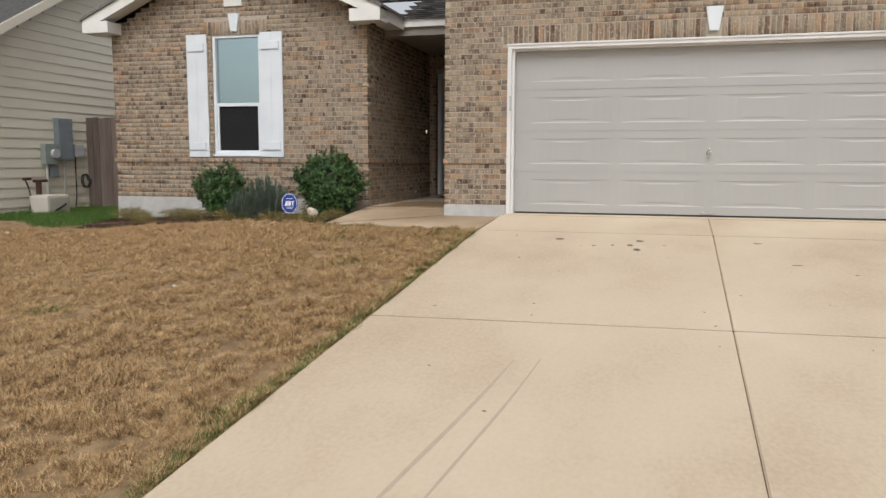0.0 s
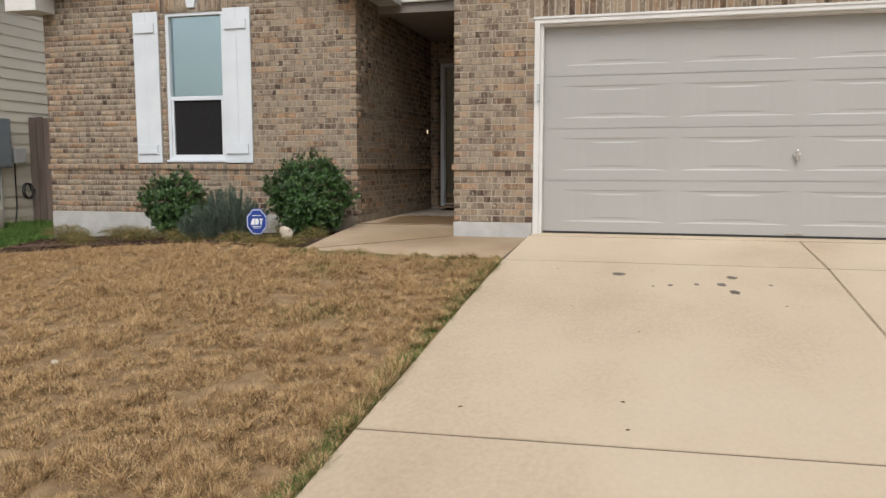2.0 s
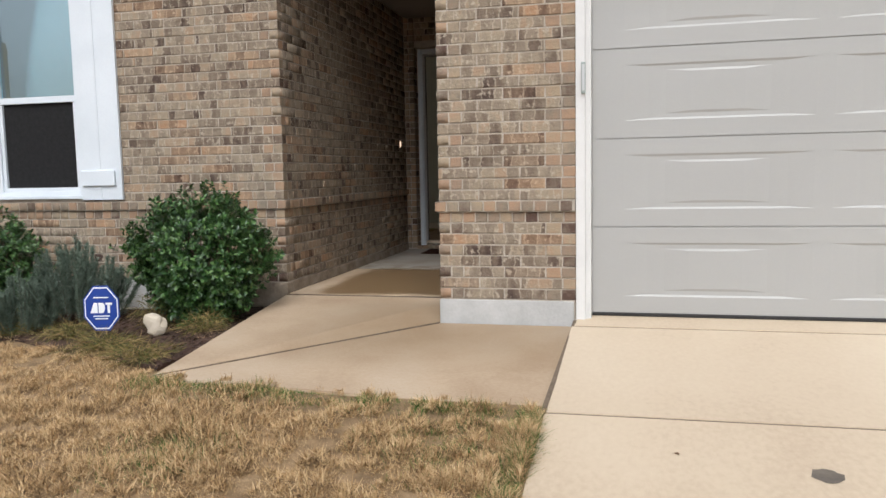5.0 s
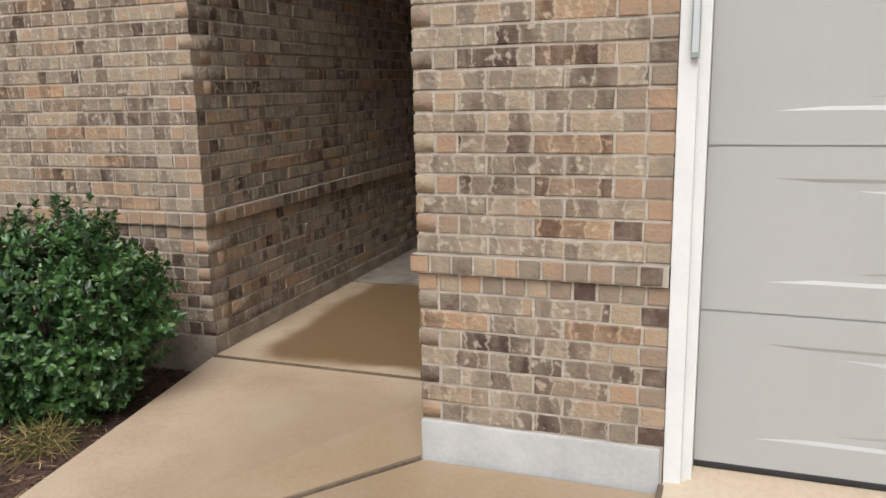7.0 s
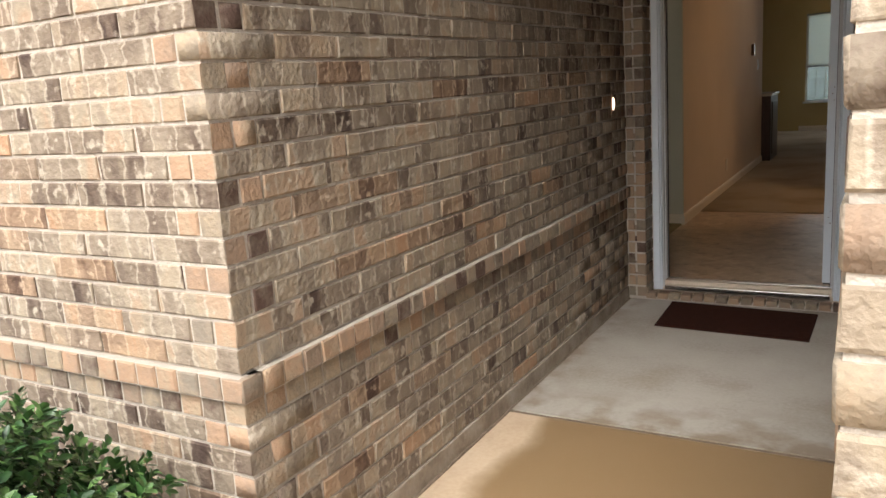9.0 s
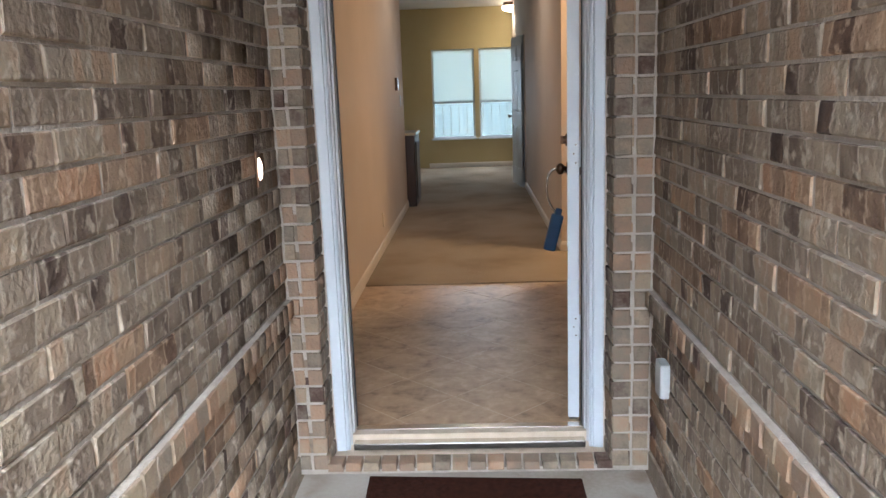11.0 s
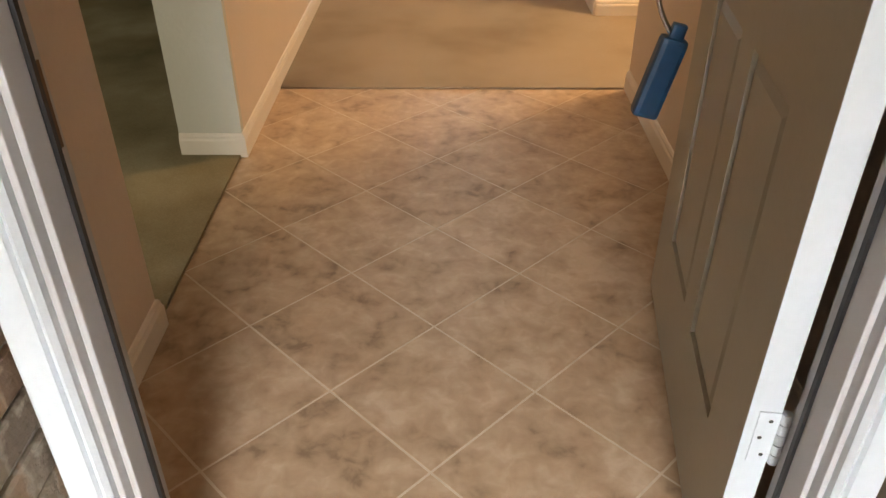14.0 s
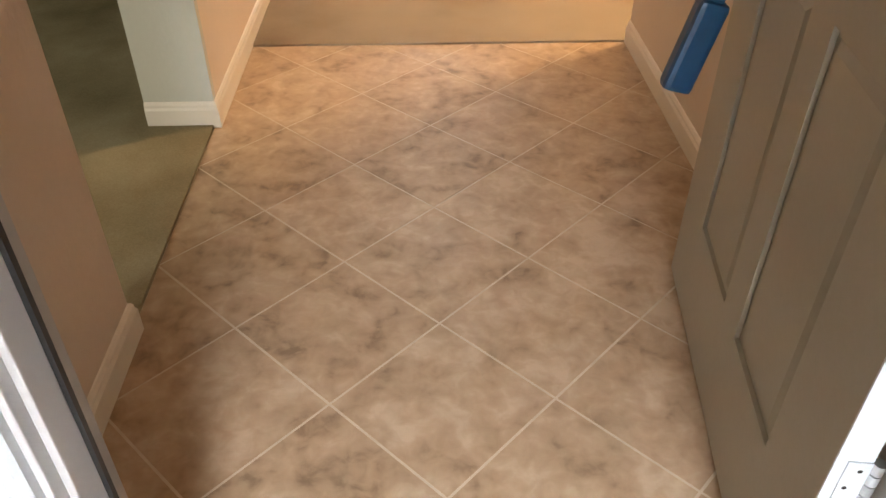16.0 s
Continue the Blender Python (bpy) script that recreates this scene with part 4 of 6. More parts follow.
# ---- front door frame and door ----
FZ = 0.115
door_frame = structure(new("door_frame_front"), "white front door casing with inner jamb coloured grey as in shade", "door frame")
CY = PY1 + 0.15
prof = lambda s: [(0, 0), (0.052, 0), (0.052, 0.012), (0.046, 0.019), (0.042, 0.018), (0.040, 0.014), (0.037, 0.022), (0.004, 0.026), (0, 0.022)]
for xa, sgn in ((DX0, 1), (DX1, -1)):
    bm = bmesh.new()
    pr = [(xa + sgn * u, CY - v) for u, v in prof(0)] 
    lo = [bm.verts.new((x, y, 0.062)) for x, y in pr]
    hi = [bm.verts.new((x, y, DTOP)) for x, y in pr]
    bm.faces.new(lo), bm.faces.new(hi[::-1])
    for i in range(len(pr)):
        j = (i + 1) % len(pr)
        bm.faces.new((lo[i], hi[i], hi[j], lo[j]))
    bmesh.ops.recalc_face_normals(bm, faces=bm.faces)
    part("casing", bm, WHITE, door_frame)
    a, b = sorted((xa + sgn * 0.035, xa + sgn * 0.060))
    box("jamb", SHADED_JAMB, (a, b, CY + 0.0005, CY + 0.11, 0.075, DTOP - 0.04), door_frame, "painted jamb coloured grey as in shade", 0.002)
    a, b = sorted((xa + sgn * 0.0605, xa + sgn * 0.070))
    box("door_stop", SHADED_JAMB, (a, b, CY + 0.018, CY + 0.062, 0.12, DTOP - 0.06), door_frame, "painted door stop coloured grey as in shade", 0.002)
    a, b = sorted((xa + sgn * 0.0615, xa + sgn * 0.0745))
    box("weatherstrip", BLACK, (a, b, CY + 0.0625, CY + 0.071, 0.125, DTOP - 0.07), door_frame, "black rubber weatherstrip")
box("head_casing", WHITE, (DX0 + 0.0525, DX1 - 0.0525, CY - 0.024, CY, DTOP - 0.052, DTOP), door_frame, bevel=0.003)
box("head_jamb", SHADED_JAMB, (DX0 + 0.0685, DX1 - 0.0685, CY + 0.0005, CY + 0.11, DTOP - 0.073, DTOP - 0.04), door_frame)
boxes("threshold", CHROME, [(DX0 + 0.068, DX1 - 0.068, CY - 0.03, CY + 0.055, 0.066, 0.092), (DX0 + 0.068, DX1 - 0.068, CY + 0.056, CY + 0.10, 0.066, 0.116), (DX0 + 0.068, DX1 - 0.068, CY + 0.01, CY + 0.025, 0.0925, 0.099)], door_frame, "ribbed aluminium threshold", 0.003)
box("strike_plate", BRONZE, (DX0 + 0.0601, DX0 + 0.0625, CY + 0.072, CY + 0.100, 0.98, 1.08), door_frame, "dark bronze strike plate", 0.001)

DW, DH, DT = 0.905, 2.03, 0.044
front_door = structure(new("door_front"), "taupe six-panel front door standing open into the hall, with a white hinge edge", "door")
HX, HY = -1.064, CY + 0.118
front_door.matrix_basis = pose(HX, HY, FZ + 0.012, 0, 0, 82.6)
# local: u along +x from the hinge, the face towards the hall is +y, the hinge edge at x = 0


def panel_door(name, w, h, t, mat, parent):
    rows_ = [(0.24, 0.82), (1.02, 1.58), (1.70, 1.90)]
    cols_ = [(c0 * w / 0.905, c1 * w / 0.905) for c0, c1 in ((0.165, 0.405), (0.50, 0.74))]
    xs_, zs_ = sorted({0, w, *[c for q in cols_ for c in q]}), sorted({0, h, *[c for q in rows_ for c in q]})
    bm = bmesh.new()
    for side in (0, 1):
        y = 0 if side == 0 else t
        sg = 1 if side == 0 else -1
        g = {(i, j): bm.verts.new((x, y, z)) for i, x in enumerate(xs_) for j, z in enumerate(zs_)}
        pans = []
        for i in range(len(xs_) - 1):
            for j in range(len(zs_) - 1):
                f = bm.faces.new((g[i, j], g[i + 1, j], g[i + 1, j + 1], g[i, j + 1]))
                if (xs_[i], xs_[i + 1]) in cols_ and (zs_[j], zs_[j + 1]) in rows_:
                    pans.append(f)
        for depth, th in ((0.009, 0.016), (0.0, 0.018), (-0.007, 0.02)):
            bmesh.ops.inset_individual(bm, faces=pans, thickness=th, depth=0)
            for v in {v for f in pans for v in f.verts}:
                v.co.y += sg * depth
    bmesh.ops.recalc_face_normals(bm, faces=bm.faces)
    ob = part(name, bm, mat, parent)
    return ob


panel_door("leaf", DW, DH, DT, DOOR_PAINT, front_door)
boxes("leaf_edges", DOOR_PAINT, [(DW, DW + 0.002, 0, DT, 0, DH), (0, DW, 0, DT, DH, DH + 0.002), (0, DW, 0, DT, -0.002, 0)], front_door)
box("hinge_edge", WHITE, (-0.003, 0, -0.0005, DT + 0.0005, 0, DH), front_door, "white painted hinge edge")
box("door_sweep", BLACK, (0.0, DW, 0.004, DT - 0.004, -0.010, -0.0025), front_door, "black rubber door sweep")
for z in (0.38, 1.06, 1.78):
    h = tagged(new("hinge"), "white painted butt hinge")
    h.parent = front_door
    bm = bmesh.new()
    for k in range(5):
        cylinder(bm, (-0.004, -0.008, z - 0.05 + k * 0.0205), (-0.004, -0.008, z - 0.05 + k * 0.0205 + 0.018), 0.008)
    part("barrel", bm, WHITE, h)
    boxes("leaf_plate", WHITE, [(-0.0055, -0.0035, -0.002, 0.030, z - 0.05, z + 0.05)], h, bevel=0.0005)
    bm = bmesh.new()
    for sz_, sy_ in ((-0.034, 0.012), (0.0, 0.021), (0.034, 0.012)):
        cylinder(bm, (-0.0056, sy_, z + sz_), (-0.0064, sy_, z + sz_), 0.0032, 10)
    part("screw_head", bm, CHROME, h, kind="stuff")
bm = bmesh.new()
for yy, dy in ((-0.001, -1), (DT + 0.001, 1)):
    cylinder(bm, (DW - 0.065, yy, 0.92), (DW - 0.065, yy + dy * 0.012, 0.92), 0.032, 24)
    cylinder(bm, (DW - 0.065, yy + dy * 0.012, 0.92), (DW - 0.065, yy + dy * 0.035, 0.92), 0.012, 16)
    bmesh.ops.create_uvsphere(bm, u_segments=20, v_segments=12, radius=0.028, matrix=Matrix.Translation((DW - 0.065, yy + dy * 0.042, 0.92)) @ Matrix.Diagonal((1, 0.8, 1, 1)))
part("knob", bm, BRONZE, front_door, "bronze door knob", smooth=True)
bm = bmesh.new()
cylinder(bm, (DW - 0.065, DT, 1.06), (DW - 0.065, DT + 0.018, 1.06), 0.03, 24)
cylinder(bm, (DW - 0.065, DT + 0.018, 1.06), (DW - 0.065, DT + 0.03, 1.06), 0.02, 24, 0.018)
add_box(bm, DW - 0.07, DW - 0.06, DT + 0.03, DT + 0.042, 1.04, 1.08)
part("deadbolt", bm, BRONZE, front_door, "bronze deadbolt turn")

# the doormat
mat_ob = slab("doormat", MAT, [(-1.865, 3.30), (-1.105, 3.26), (-1.10, 3.72), (-1.88, 3.76)], lambda x, y: 0.042, 0.009, None, 0.003)
tagged(mat_ob, "dark reddish-brown rectangular doormat lying on the porch slab", "doormat")
bell = thing("doorbell", "lit white doorbell button on the shaded brick wall", "doorbell")
box("plate", BRONZE, (WX1, WX1 + 0.010, 3.52, 3.56, 1.155, 1.27), bell, bevel=0.004)
bm = bmesh.new()
bmesh.ops.create_uvsphere(bm, u_segments=16, v_segments=10, radius=1, matrix=Matrix.Translation((WX1 + 0.010, 3.54, 1.213)) @ Matrix.Diagonal((0.010, 0.015, 0.036, 1)))
part("button", bm, BELL_GLOW, bell, "glowing button", smooth=True)
outlet = thing("outdoor_outlet", "grey weatherproof outlet cover on the brick wall", "outlet")
box("cover", PLASTIC_GREY, (PX - 0.035, PX - 0.001, 3.52, 3.60, 0.42, 0.54), outlet, bevel=0.01)

# ---- interior ----
LX, RXW = -2.26, -0.785
IY0 = PY1 + 0.262
CZ = 2.86
T = 0.12
walls = [
    ("wall_hall_west_stub", DRYWALL, [(LX - T, LX, IY0, 4.79, FZ - 0.02, CZ)], "beige painted hall wall beside the front door"),
    ("wall_entry_west", DRYWALL, [(LX, DX0 + 0.034, CY + 0.001, IY0 - 0.001, FZ - 0.02, CZ)], "beige painted wall round the front door"),
    ("wall_entry_east", DRYWALL, [(DX1 - 0.034, RXW + 0.12, CY + 0.001, IY0 - 0.001, FZ - 0.02, CZ)], "beige painted wall round the front door"),
    ("wall_entry_head", DRYWALL, [(DX0 + 0.0351, DX1 - 0.0351, CY + 0.001, IY0 - 0.001, DTOP - 0.04, CZ)], "beige painted wall above the front door"),
    ("wall_hall_west", DRYWALL, [(LX - T, LX, 5.78, 10.2, FZ - 0.02, CZ)], "long beige painted hall wall"),
    ("wall_hall_west_end", DRYWALL_COOL, [(LX - 0.22, LX, 5.75, 5.78, FZ - 0.02, CZ)], "pale grey-green painted wall end"),
    ("wall_room_inner", DRYWALL_COOL, [(LX - 0.22, LX - T - 0.001, 5.781, 9.0, FZ - 0.02, CZ)], "pale grey-green painted room wall"),
    ("wall_hall_east_stub", DRYWALL, [(RXW, RXW + T, IY0, 6.378, FZ - 0.02, CZ)], "beige painted hall wall behind the open door"),
    ("wall_alcove_north", DRYWALL, [(-0.76, 1.4, 7.40, 7.52, FZ - 0.02, CZ)], "beige painted wall end in warm light"),
    ("wall_alcove_south", DRYWALL, [(RXW + T, 1.4, 6.25, 6.378, FZ - 0.02, CZ)], "beige painted alcove wall"),
    ("wall_alcove_east", DRYWALL, [(1.4, 1.52, 6.22, 7.52, FZ - 0.02, CZ)], "beige painted alcove wall"),
    ("wall_hall_east", DRYWALL, [(-0.76, -0.64, 7.52, 11.7, FZ - 0.02, CZ), (-0.76, -0.64, 12.5, 15.0, FZ - 0.02, CZ), (-0.76, -0.64, 11.7, 12.5, FZ + 2.04, CZ)], "long beige painted hall wall with a doorway"),
    ("wall_side_room", DRYWALL, [(-0.4, -0.3, 11.5, 15.0, FZ - 0.02, CZ)], "beige painted wall beyond the doorway"),
    ("wall_room_west", DRYWALL_COOL, [(-6.35, -6.25, 0.8, 9.0, FZ - 0.02, CZ)], "pale grey-green painted room wall"),
    ("wall_room_east", DRYWALL_COOL, [(LX - T, LX - 0.04, 0.72, IY0, FZ - 0.02, 2.80)], "pale grey-green painted room wall"),
    ("wall_room_north", DRYWALL_COOL, [(-6.25, LX - 0.22, 9.0, 9.1, FZ - 0.02, CZ)], "pale grey-green painted room wall"),
    ("wall_kitchen_south", WALL_OLIVE, [(-6.25, LX - T, 10.08, 10.2, FZ - 0.02, CZ)], "mustard painted wall"),
    ("wall_kitchen_west", WALL_OLIVE, [(-6.35, -6.25, 10.08, 15.0, FZ - 0.02, CZ)], "mustard painted wall"),
]
for nm, mt, dims, lab in walls:
    structure(boxes(nm, mt, dims), lab, "wall")
BWZ0, BWZ1 = 0.63, 2.17
W1, W2 = (-2.17, -1.425), (-1.343, -0.583)
BY = 15.0
structure(boxes("wall_back", WALL_OLIVE, [(-6.35, W1[0], BY, BY + T, FZ - 0.02, CZ), (W1[1], W2[0], BY, BY + T, FZ - 0.02, CZ), (W2[1], 0.5, BY, BY + T, FZ - 0.02, CZ),
                                     (W1[0], W1[1], BY, BY + T, FZ - 0.02, BWZ0), (W2[0], W2[1], BY, BY + T, FZ - 0.02, BWZ0), (W1[0], W1[1], BY, BY + T, BWZ1, CZ), (W2[0], W2[1], BY, BY + T, BWZ1, CZ)]), "mustard painted far wall with two windows", "wall")
structure(box("ceiling_room", CEILING, (-6.25, LX - T, 0.71, IY0 - 0.141, 2.80, 2.84)), "cream painted ceiling of the side room", "ceiling")
structure(box("ceiling", CEILING, (-6.35, 1.52, IY0 - 0.14, BY + T, CZ, CZ + 0.1)), "cream painted ceiling", "ceiling")

for i, (a, b) in enumerate((W1, W2)):
    w = structure(new("window_back"), "white sash window with the upper shade drawn", "window")
    w["group"] = "back windows"
    y = BY + 0.03
    boxes("window_frame", WHITE, [(a, a + 0.03, y, y + 0.06, BWZ0, BWZ1), (b - 0.03, b, y, y + 0.06, BWZ0, BWZ1), (a + 0.03, b - 0.03, y, y + 0.06, BWZ1 - 0.03, BWZ1), (a + 0.03, b - 0.03, y, y + 0.06, BWZ0, BWZ0 + 0.035), (a + 0.03, b - 0.03, y + 0.01, y + 0.05, 1.245, 1.285)], w, bevel=0.003)
    box("window_sill", WHITE, (a - 0.03, b + 0.03, BY - 0.05, BY + 0.03, BWZ0 - 0.02, BWZ0 + 0.008), w, bevel=0.004)
    for gm, ga, gb in ((SCREENED, BWZ0 + 0.035, 1.26), (GLASS, 1.262, BWZ1 - 0.03)):
        p_ = box("pane", gm, (a + 0.03, b - 0.03, y + 0.052, y + 0.056, ga, gb), w)
        p_.visible_shadow = False
    sh = thing("roller_shade", "white roller shade drawn over the upper half of the window", "shade", "roller shades")
    box("cloth", SHADE, (a + 0.032, b - 0.032, y - 0.006, y - 0.004, 1.275, BWZ1 - 0.01), sh)
    box("hem_bar", WHITE, (a + 0.032, b - 0.032, y - 0.012, y - 0.0065, 1.25, 1.275), sh, bevel=0.002)
# the back yard beyond
fence_back = structure(new("backdrop_fence"), "weathered pale board fence behind the house", "fence")
for i in range(44):
    x = -6.0 + i * 0.2
    box("board", PVC, (x, x + 0.185, 20.5 + 0.01 * (i % 2), 20.52 + 0.01 * (i % 2), -0.2, 1.75 + 0.01 * (i % 3)), fence_back)

# floors
structure(box("floor_carpet_hall", CARPET, (LX - 0.0, 1.4, 6.379, BY, FZ - 0.1, FZ + 0.008)), "beige carpet with walked-in shading along the hall", "carpet")
structure(box("floor_carpet_kitchen", CARPET, (-6.25, LX - 0.001, 10.2, BY, FZ - 0.1, FZ + 0.006)), "beige carpet", "carpet")
structure(box("floor_carpet_room", CARPET_DIM_LIGHT, (-6.25, LX - 0.012, 0.72, 9.0, FZ - 0.1, FZ + 0.010)), "beige carpet coloured olive-brown for the dim light of the side room", "carpet")
floor = structure(box("floor", GROUT, (LX - 0.011, RXW, PY1 + 0.16, 6.378, FZ - 0.1, FZ - 0.0008)), "pale grout bed under mottled brown diagonal tiles", "floor")

# baseboards
BBP = [(0.0, FZ), (0.013, FZ), (0.013, FZ + 0.062), (0.009, FZ + 0.070), (0.009, FZ + 0.078), (0.004, FZ + 0.086), (0.0, FZ + 0.088)]
for pth in ([(-2.02, IY0 + 0.0), (LX, IY0), (LX, 4.79), (LX - T, 4.79)][1:], [(LX - 0.22, 5.75), (LX, 5.75), (LX, 10.2)], [(RXW, 6.378), (RXW, IY0)], [(-0.76, 7.40), (0.9, 7.40)][::1], [(-0.76, 11.65), (-0.76, 7.40)]):
    structure(sweep("baseboard", BASEBOARD, BBP, pth), "cream painted moulded baseboard", "baseboard")
structure(sweep("baseboard", BASEBOARD, BBP, [(LX, BY), (-0.4, BY)]), "cream painted baseboard below the far windows", "baseboard")

# cabinet end and its worktop
cabinet = thing("kitchen_cabinet", "dark cherry wood cabinet end where the hall wall stops", "cabinet")
box("body", CABINET, (LX - 0.55, LX + 0.11, 10.205, 10.92, FZ + 0.008, 0.955), cabinet, bevel=0.004)
box("end_panel", CABINET, (LX + 0.1105, LX + 0.122, 10.3, 10.82, 0.2, 0.88), cabinet, bevel=0.003)
wt = tagged(box("worktop", COUNTER, (LX - 0.6, LX + 0.125, 10.203, 10.96, 0.956, 0.985), bevel=0.006), "pale worktop on the dark cabinet", "worktop")
thermo = thing("thermostat", "small dark thermostat on the hall wall", "thermostat")
box("body", BRONZE, (LX, LX + 0.03, 9.27, 9.39, 1.47, 1.60), thermo, bevel=0.006)
switch = thing("light_switch", "white light switch plate on the hall wall", "switch")
boxes("plate", WHITE, [(LX, LX + 0.008, 9.75, 9.83, 1.30, 1.42)], switch, bevel=0.002)
outlet2 = thing("wall_outlet", "cream wall outlet low on the hall wall", "outlet")
box("plate", BASEBOARD, (LX, LX + 0.007, 7.66, 7.73, 0.32, 0.44), outlet2, bevel=0.002)
# door standing open at the hall's far end
far_door = structure(new("door_hall"), "white panel door standing ajar at the end of the hall", "door")
far_door.matrix_basis = pose(-0.775, 11.7, FZ + 0.012, 0, 0, 97)
panel_door("leaf", 0.76, 2.02, 0.035, WHITE, far_door)
bm = bmesh.new()
for d in (-0.045, 0.08):
    bmesh.ops.create_uvsphere(bm, u_segments=16, v_segments=10, radius=0.027, matrix=Matrix.Translation((0.70, d, 0.95)))
cylinder(bm, (0.70, -0.04, 0.95), (0.70, 0.075, 0.95), 0.01)
part("knob", bm, BRONZE, far_door, "bronze knob", smooth=True)
lampo = thing("ceiling_lamp", "lit glass bowl ceiling lamp in the living room", "ceiling lamp")
bm = bmesh.new()
bmesh.ops.create_uvsphere(bm, u_segments=24, v_segments=12, radius=0.14, matrix=Matrix.Translation((-0.8, 14.5, 2.77)) @ Matrix.Diagonal((1, 1, 0.45, 1)))
part("bowl", bm, LAMP_GLOW, lampo, "glowing glass bowl", smooth=True)
bm = bmesh.new()
cylinder(bm, (-0.8, 14.5, 2.80), (-0.8, 14.5, 2.86), 0.12, 24)
part("ceiling_plate", bm, BRONZE, lampo, "bronze ceiling plate")

# key tag on the door knob
tag = thing("key_tag", "navy blue lock box hanging by its loop from the door knob", "key tag")
KX, KY, KZ = -1.045, 4.90, 0.99
tube("shackle", CHROME, [(KX + 0.03, KY, KZ + 0.04), (KX - 0.01, KY, KZ + 0.07), (KX - 0.06, KY, KZ + 0.04), (KX - 0.07, KY, KZ - 0.05), (KX - 0.05, KY, KZ - 0.12), (KX - 0.02, KY, KZ - 0.16)], 0.006, tag, "steel shackle loop")
bm = bmesh.new()
add_box(bm, -0.03, 0.03, -0.022, 0.022, -0.185, 0.0, 0.012)
add_box(bm, -0.016, 0.016, -0.012, 0.012, -0.005, 0.03, 0.006)
bm.transform(pose(KX - 0.012, KY, KZ - 0.165, 0, 14, 0))
part("body", bm, NAVY, tag, smooth=False)

# ---- plants, sign and rock ----
npr = np.random.default_rng(7)


def leaf_cloud(n, center, radii, size, lobes, flat=0.35, shell=0.55, aspect=0.5):
    """Rosettes of small folded leaves at the twig tips in the outer shell of a lumpy crown; returns verts and faces."""
    m = n // 11
    d = npr.normal(size=(m, 3))
    d /= np.linalg.norm(d, axis=1)[:, None]
    bumps = np.zeros(m)
    for v, amp in lobes:
        bumps = np.maximum(bumps, amp * np.clip(d @ (np.array(v) / np.linalg.norm(v)), 0, 1) ** 6)
    wob = 0.07 * np.sin(d @ np.array([7.1, 3.3, 5.2]) + 1.0) + 0.06 * np.sin(d @ np.array([-5.5, 9.1, 8.3])) + 0.05 * np.sin(d @ np.array([13.0, -11.0, 15.0]))
    r = (shell + (1 - shell) * npr.random(m) ** 0.45) * (0.86 + bumps + wob + 0.04 * npr.normal(size=m))
    tip = np.array(center) + d * r[:, None] * np.array(radii)
    axis = d + npr.normal(scale=0.35, size=(m, 3)) + np.array([0, 0, flat])
    axis /= np.linalg.norm(axis, axis=1)[:, None]
    k = np.repeat(np.arange(m), 11)
    n = len(k)
    ax = axis[k]
    rank = np.tile(np.arange(11) / 11.0, m)
    t = np.cross(ax, npr.normal(size=(n, 3)))
    t /= np.linalg.norm(t, axis=1)[:, None]
    t = t + ax * (0.9 - 1.1 * rank)[:, None] + npr.normal(scale=0.18, size=(n, 3))
    t /= np.linalg.norm(t, axis=1)[:, None]
    s = np.cross(t, ax)
    s /= np.linalg.norm(s, axis=1)[:, None]
    up = np.cross(s, t)
    up *= np.sign((up * ax).sum(1))[:, None]
    L = size * (0.65 + 0.6 * npr.random(n))[:, None]
    W = L * aspect
    p = tip[k] - ax * (size * 1.5 * rank)[:, None] + t * L * 0.5
    q = [p - t * L / 2, p + s * W / 2 - t * L * 0.1 + up * L * 0.10, p + s * W * 0.36 + t * L * 0.28 + up * L * 0.08, p + t * L / 2, p - s * W * 0.36 + t * L * 0.28 + up * L * 0.08, p - s * W / 2 - t * L * 0.1 + up * L * 0.10]
    v = np.stack(q, 1).reshape(-1, 3)
    i = np.arange(n)[:, None] * 6
    f = np.concatenate([i + np.array([[0, 1, 2, 3]]), i + np.array([[0, 3, 4, 5]])])
    return v, f


def shrub(base, width, height, n, label, seed_lobes, size=0.033):
    s = thing("shrub", label, "shrub")
    x, y, z = base
    c = (x, y, z + height * 0.52)
    v, f = leaf_cloud(n, c, (width / 2, width / 2 * 0.92, height * 0.50), size, seed_lobes)
    v2, f2 = leaf_cloud(n // 3, (x + 0.02, y - 0.08, z + height * 0.25), (width * 0.30, width * 0.28, height * 0.24), size, seed_lobes)
    from_arrays("foliage", np.concatenate([v, v2]), np.concatenate([f, f2 + len(v)]), LEAF, s, "glossy dark green small leaves")
    bm = bmesh.new()
    for k in range(22):
        a = k * 2.4
        r = width * 0.32 * math.sqrt((k % 7 + 1) / 7)
        top = (x + r * math.cos(a), y + r * math.sin(a), z + height * (0.55 + 0.3 * ((k * 7) % 5) / 5))
        midp = (x + 0.35 * r * math.cos(a + 0.3), y + 0.35 * r * math.sin(a + 0.3), z + height * 0.25)
        cylinder(bm, (x + 0.02 * math.cos(a), y + 0.02 * math.sin(a), z - 0.03), midp, 0.009, 6, 0.007)
        cylinder(bm, midp, top, 0.007, 6, 0.003)
    part("stem_fork", bm, TWIG, s, "thin brown branching stem")
    return s


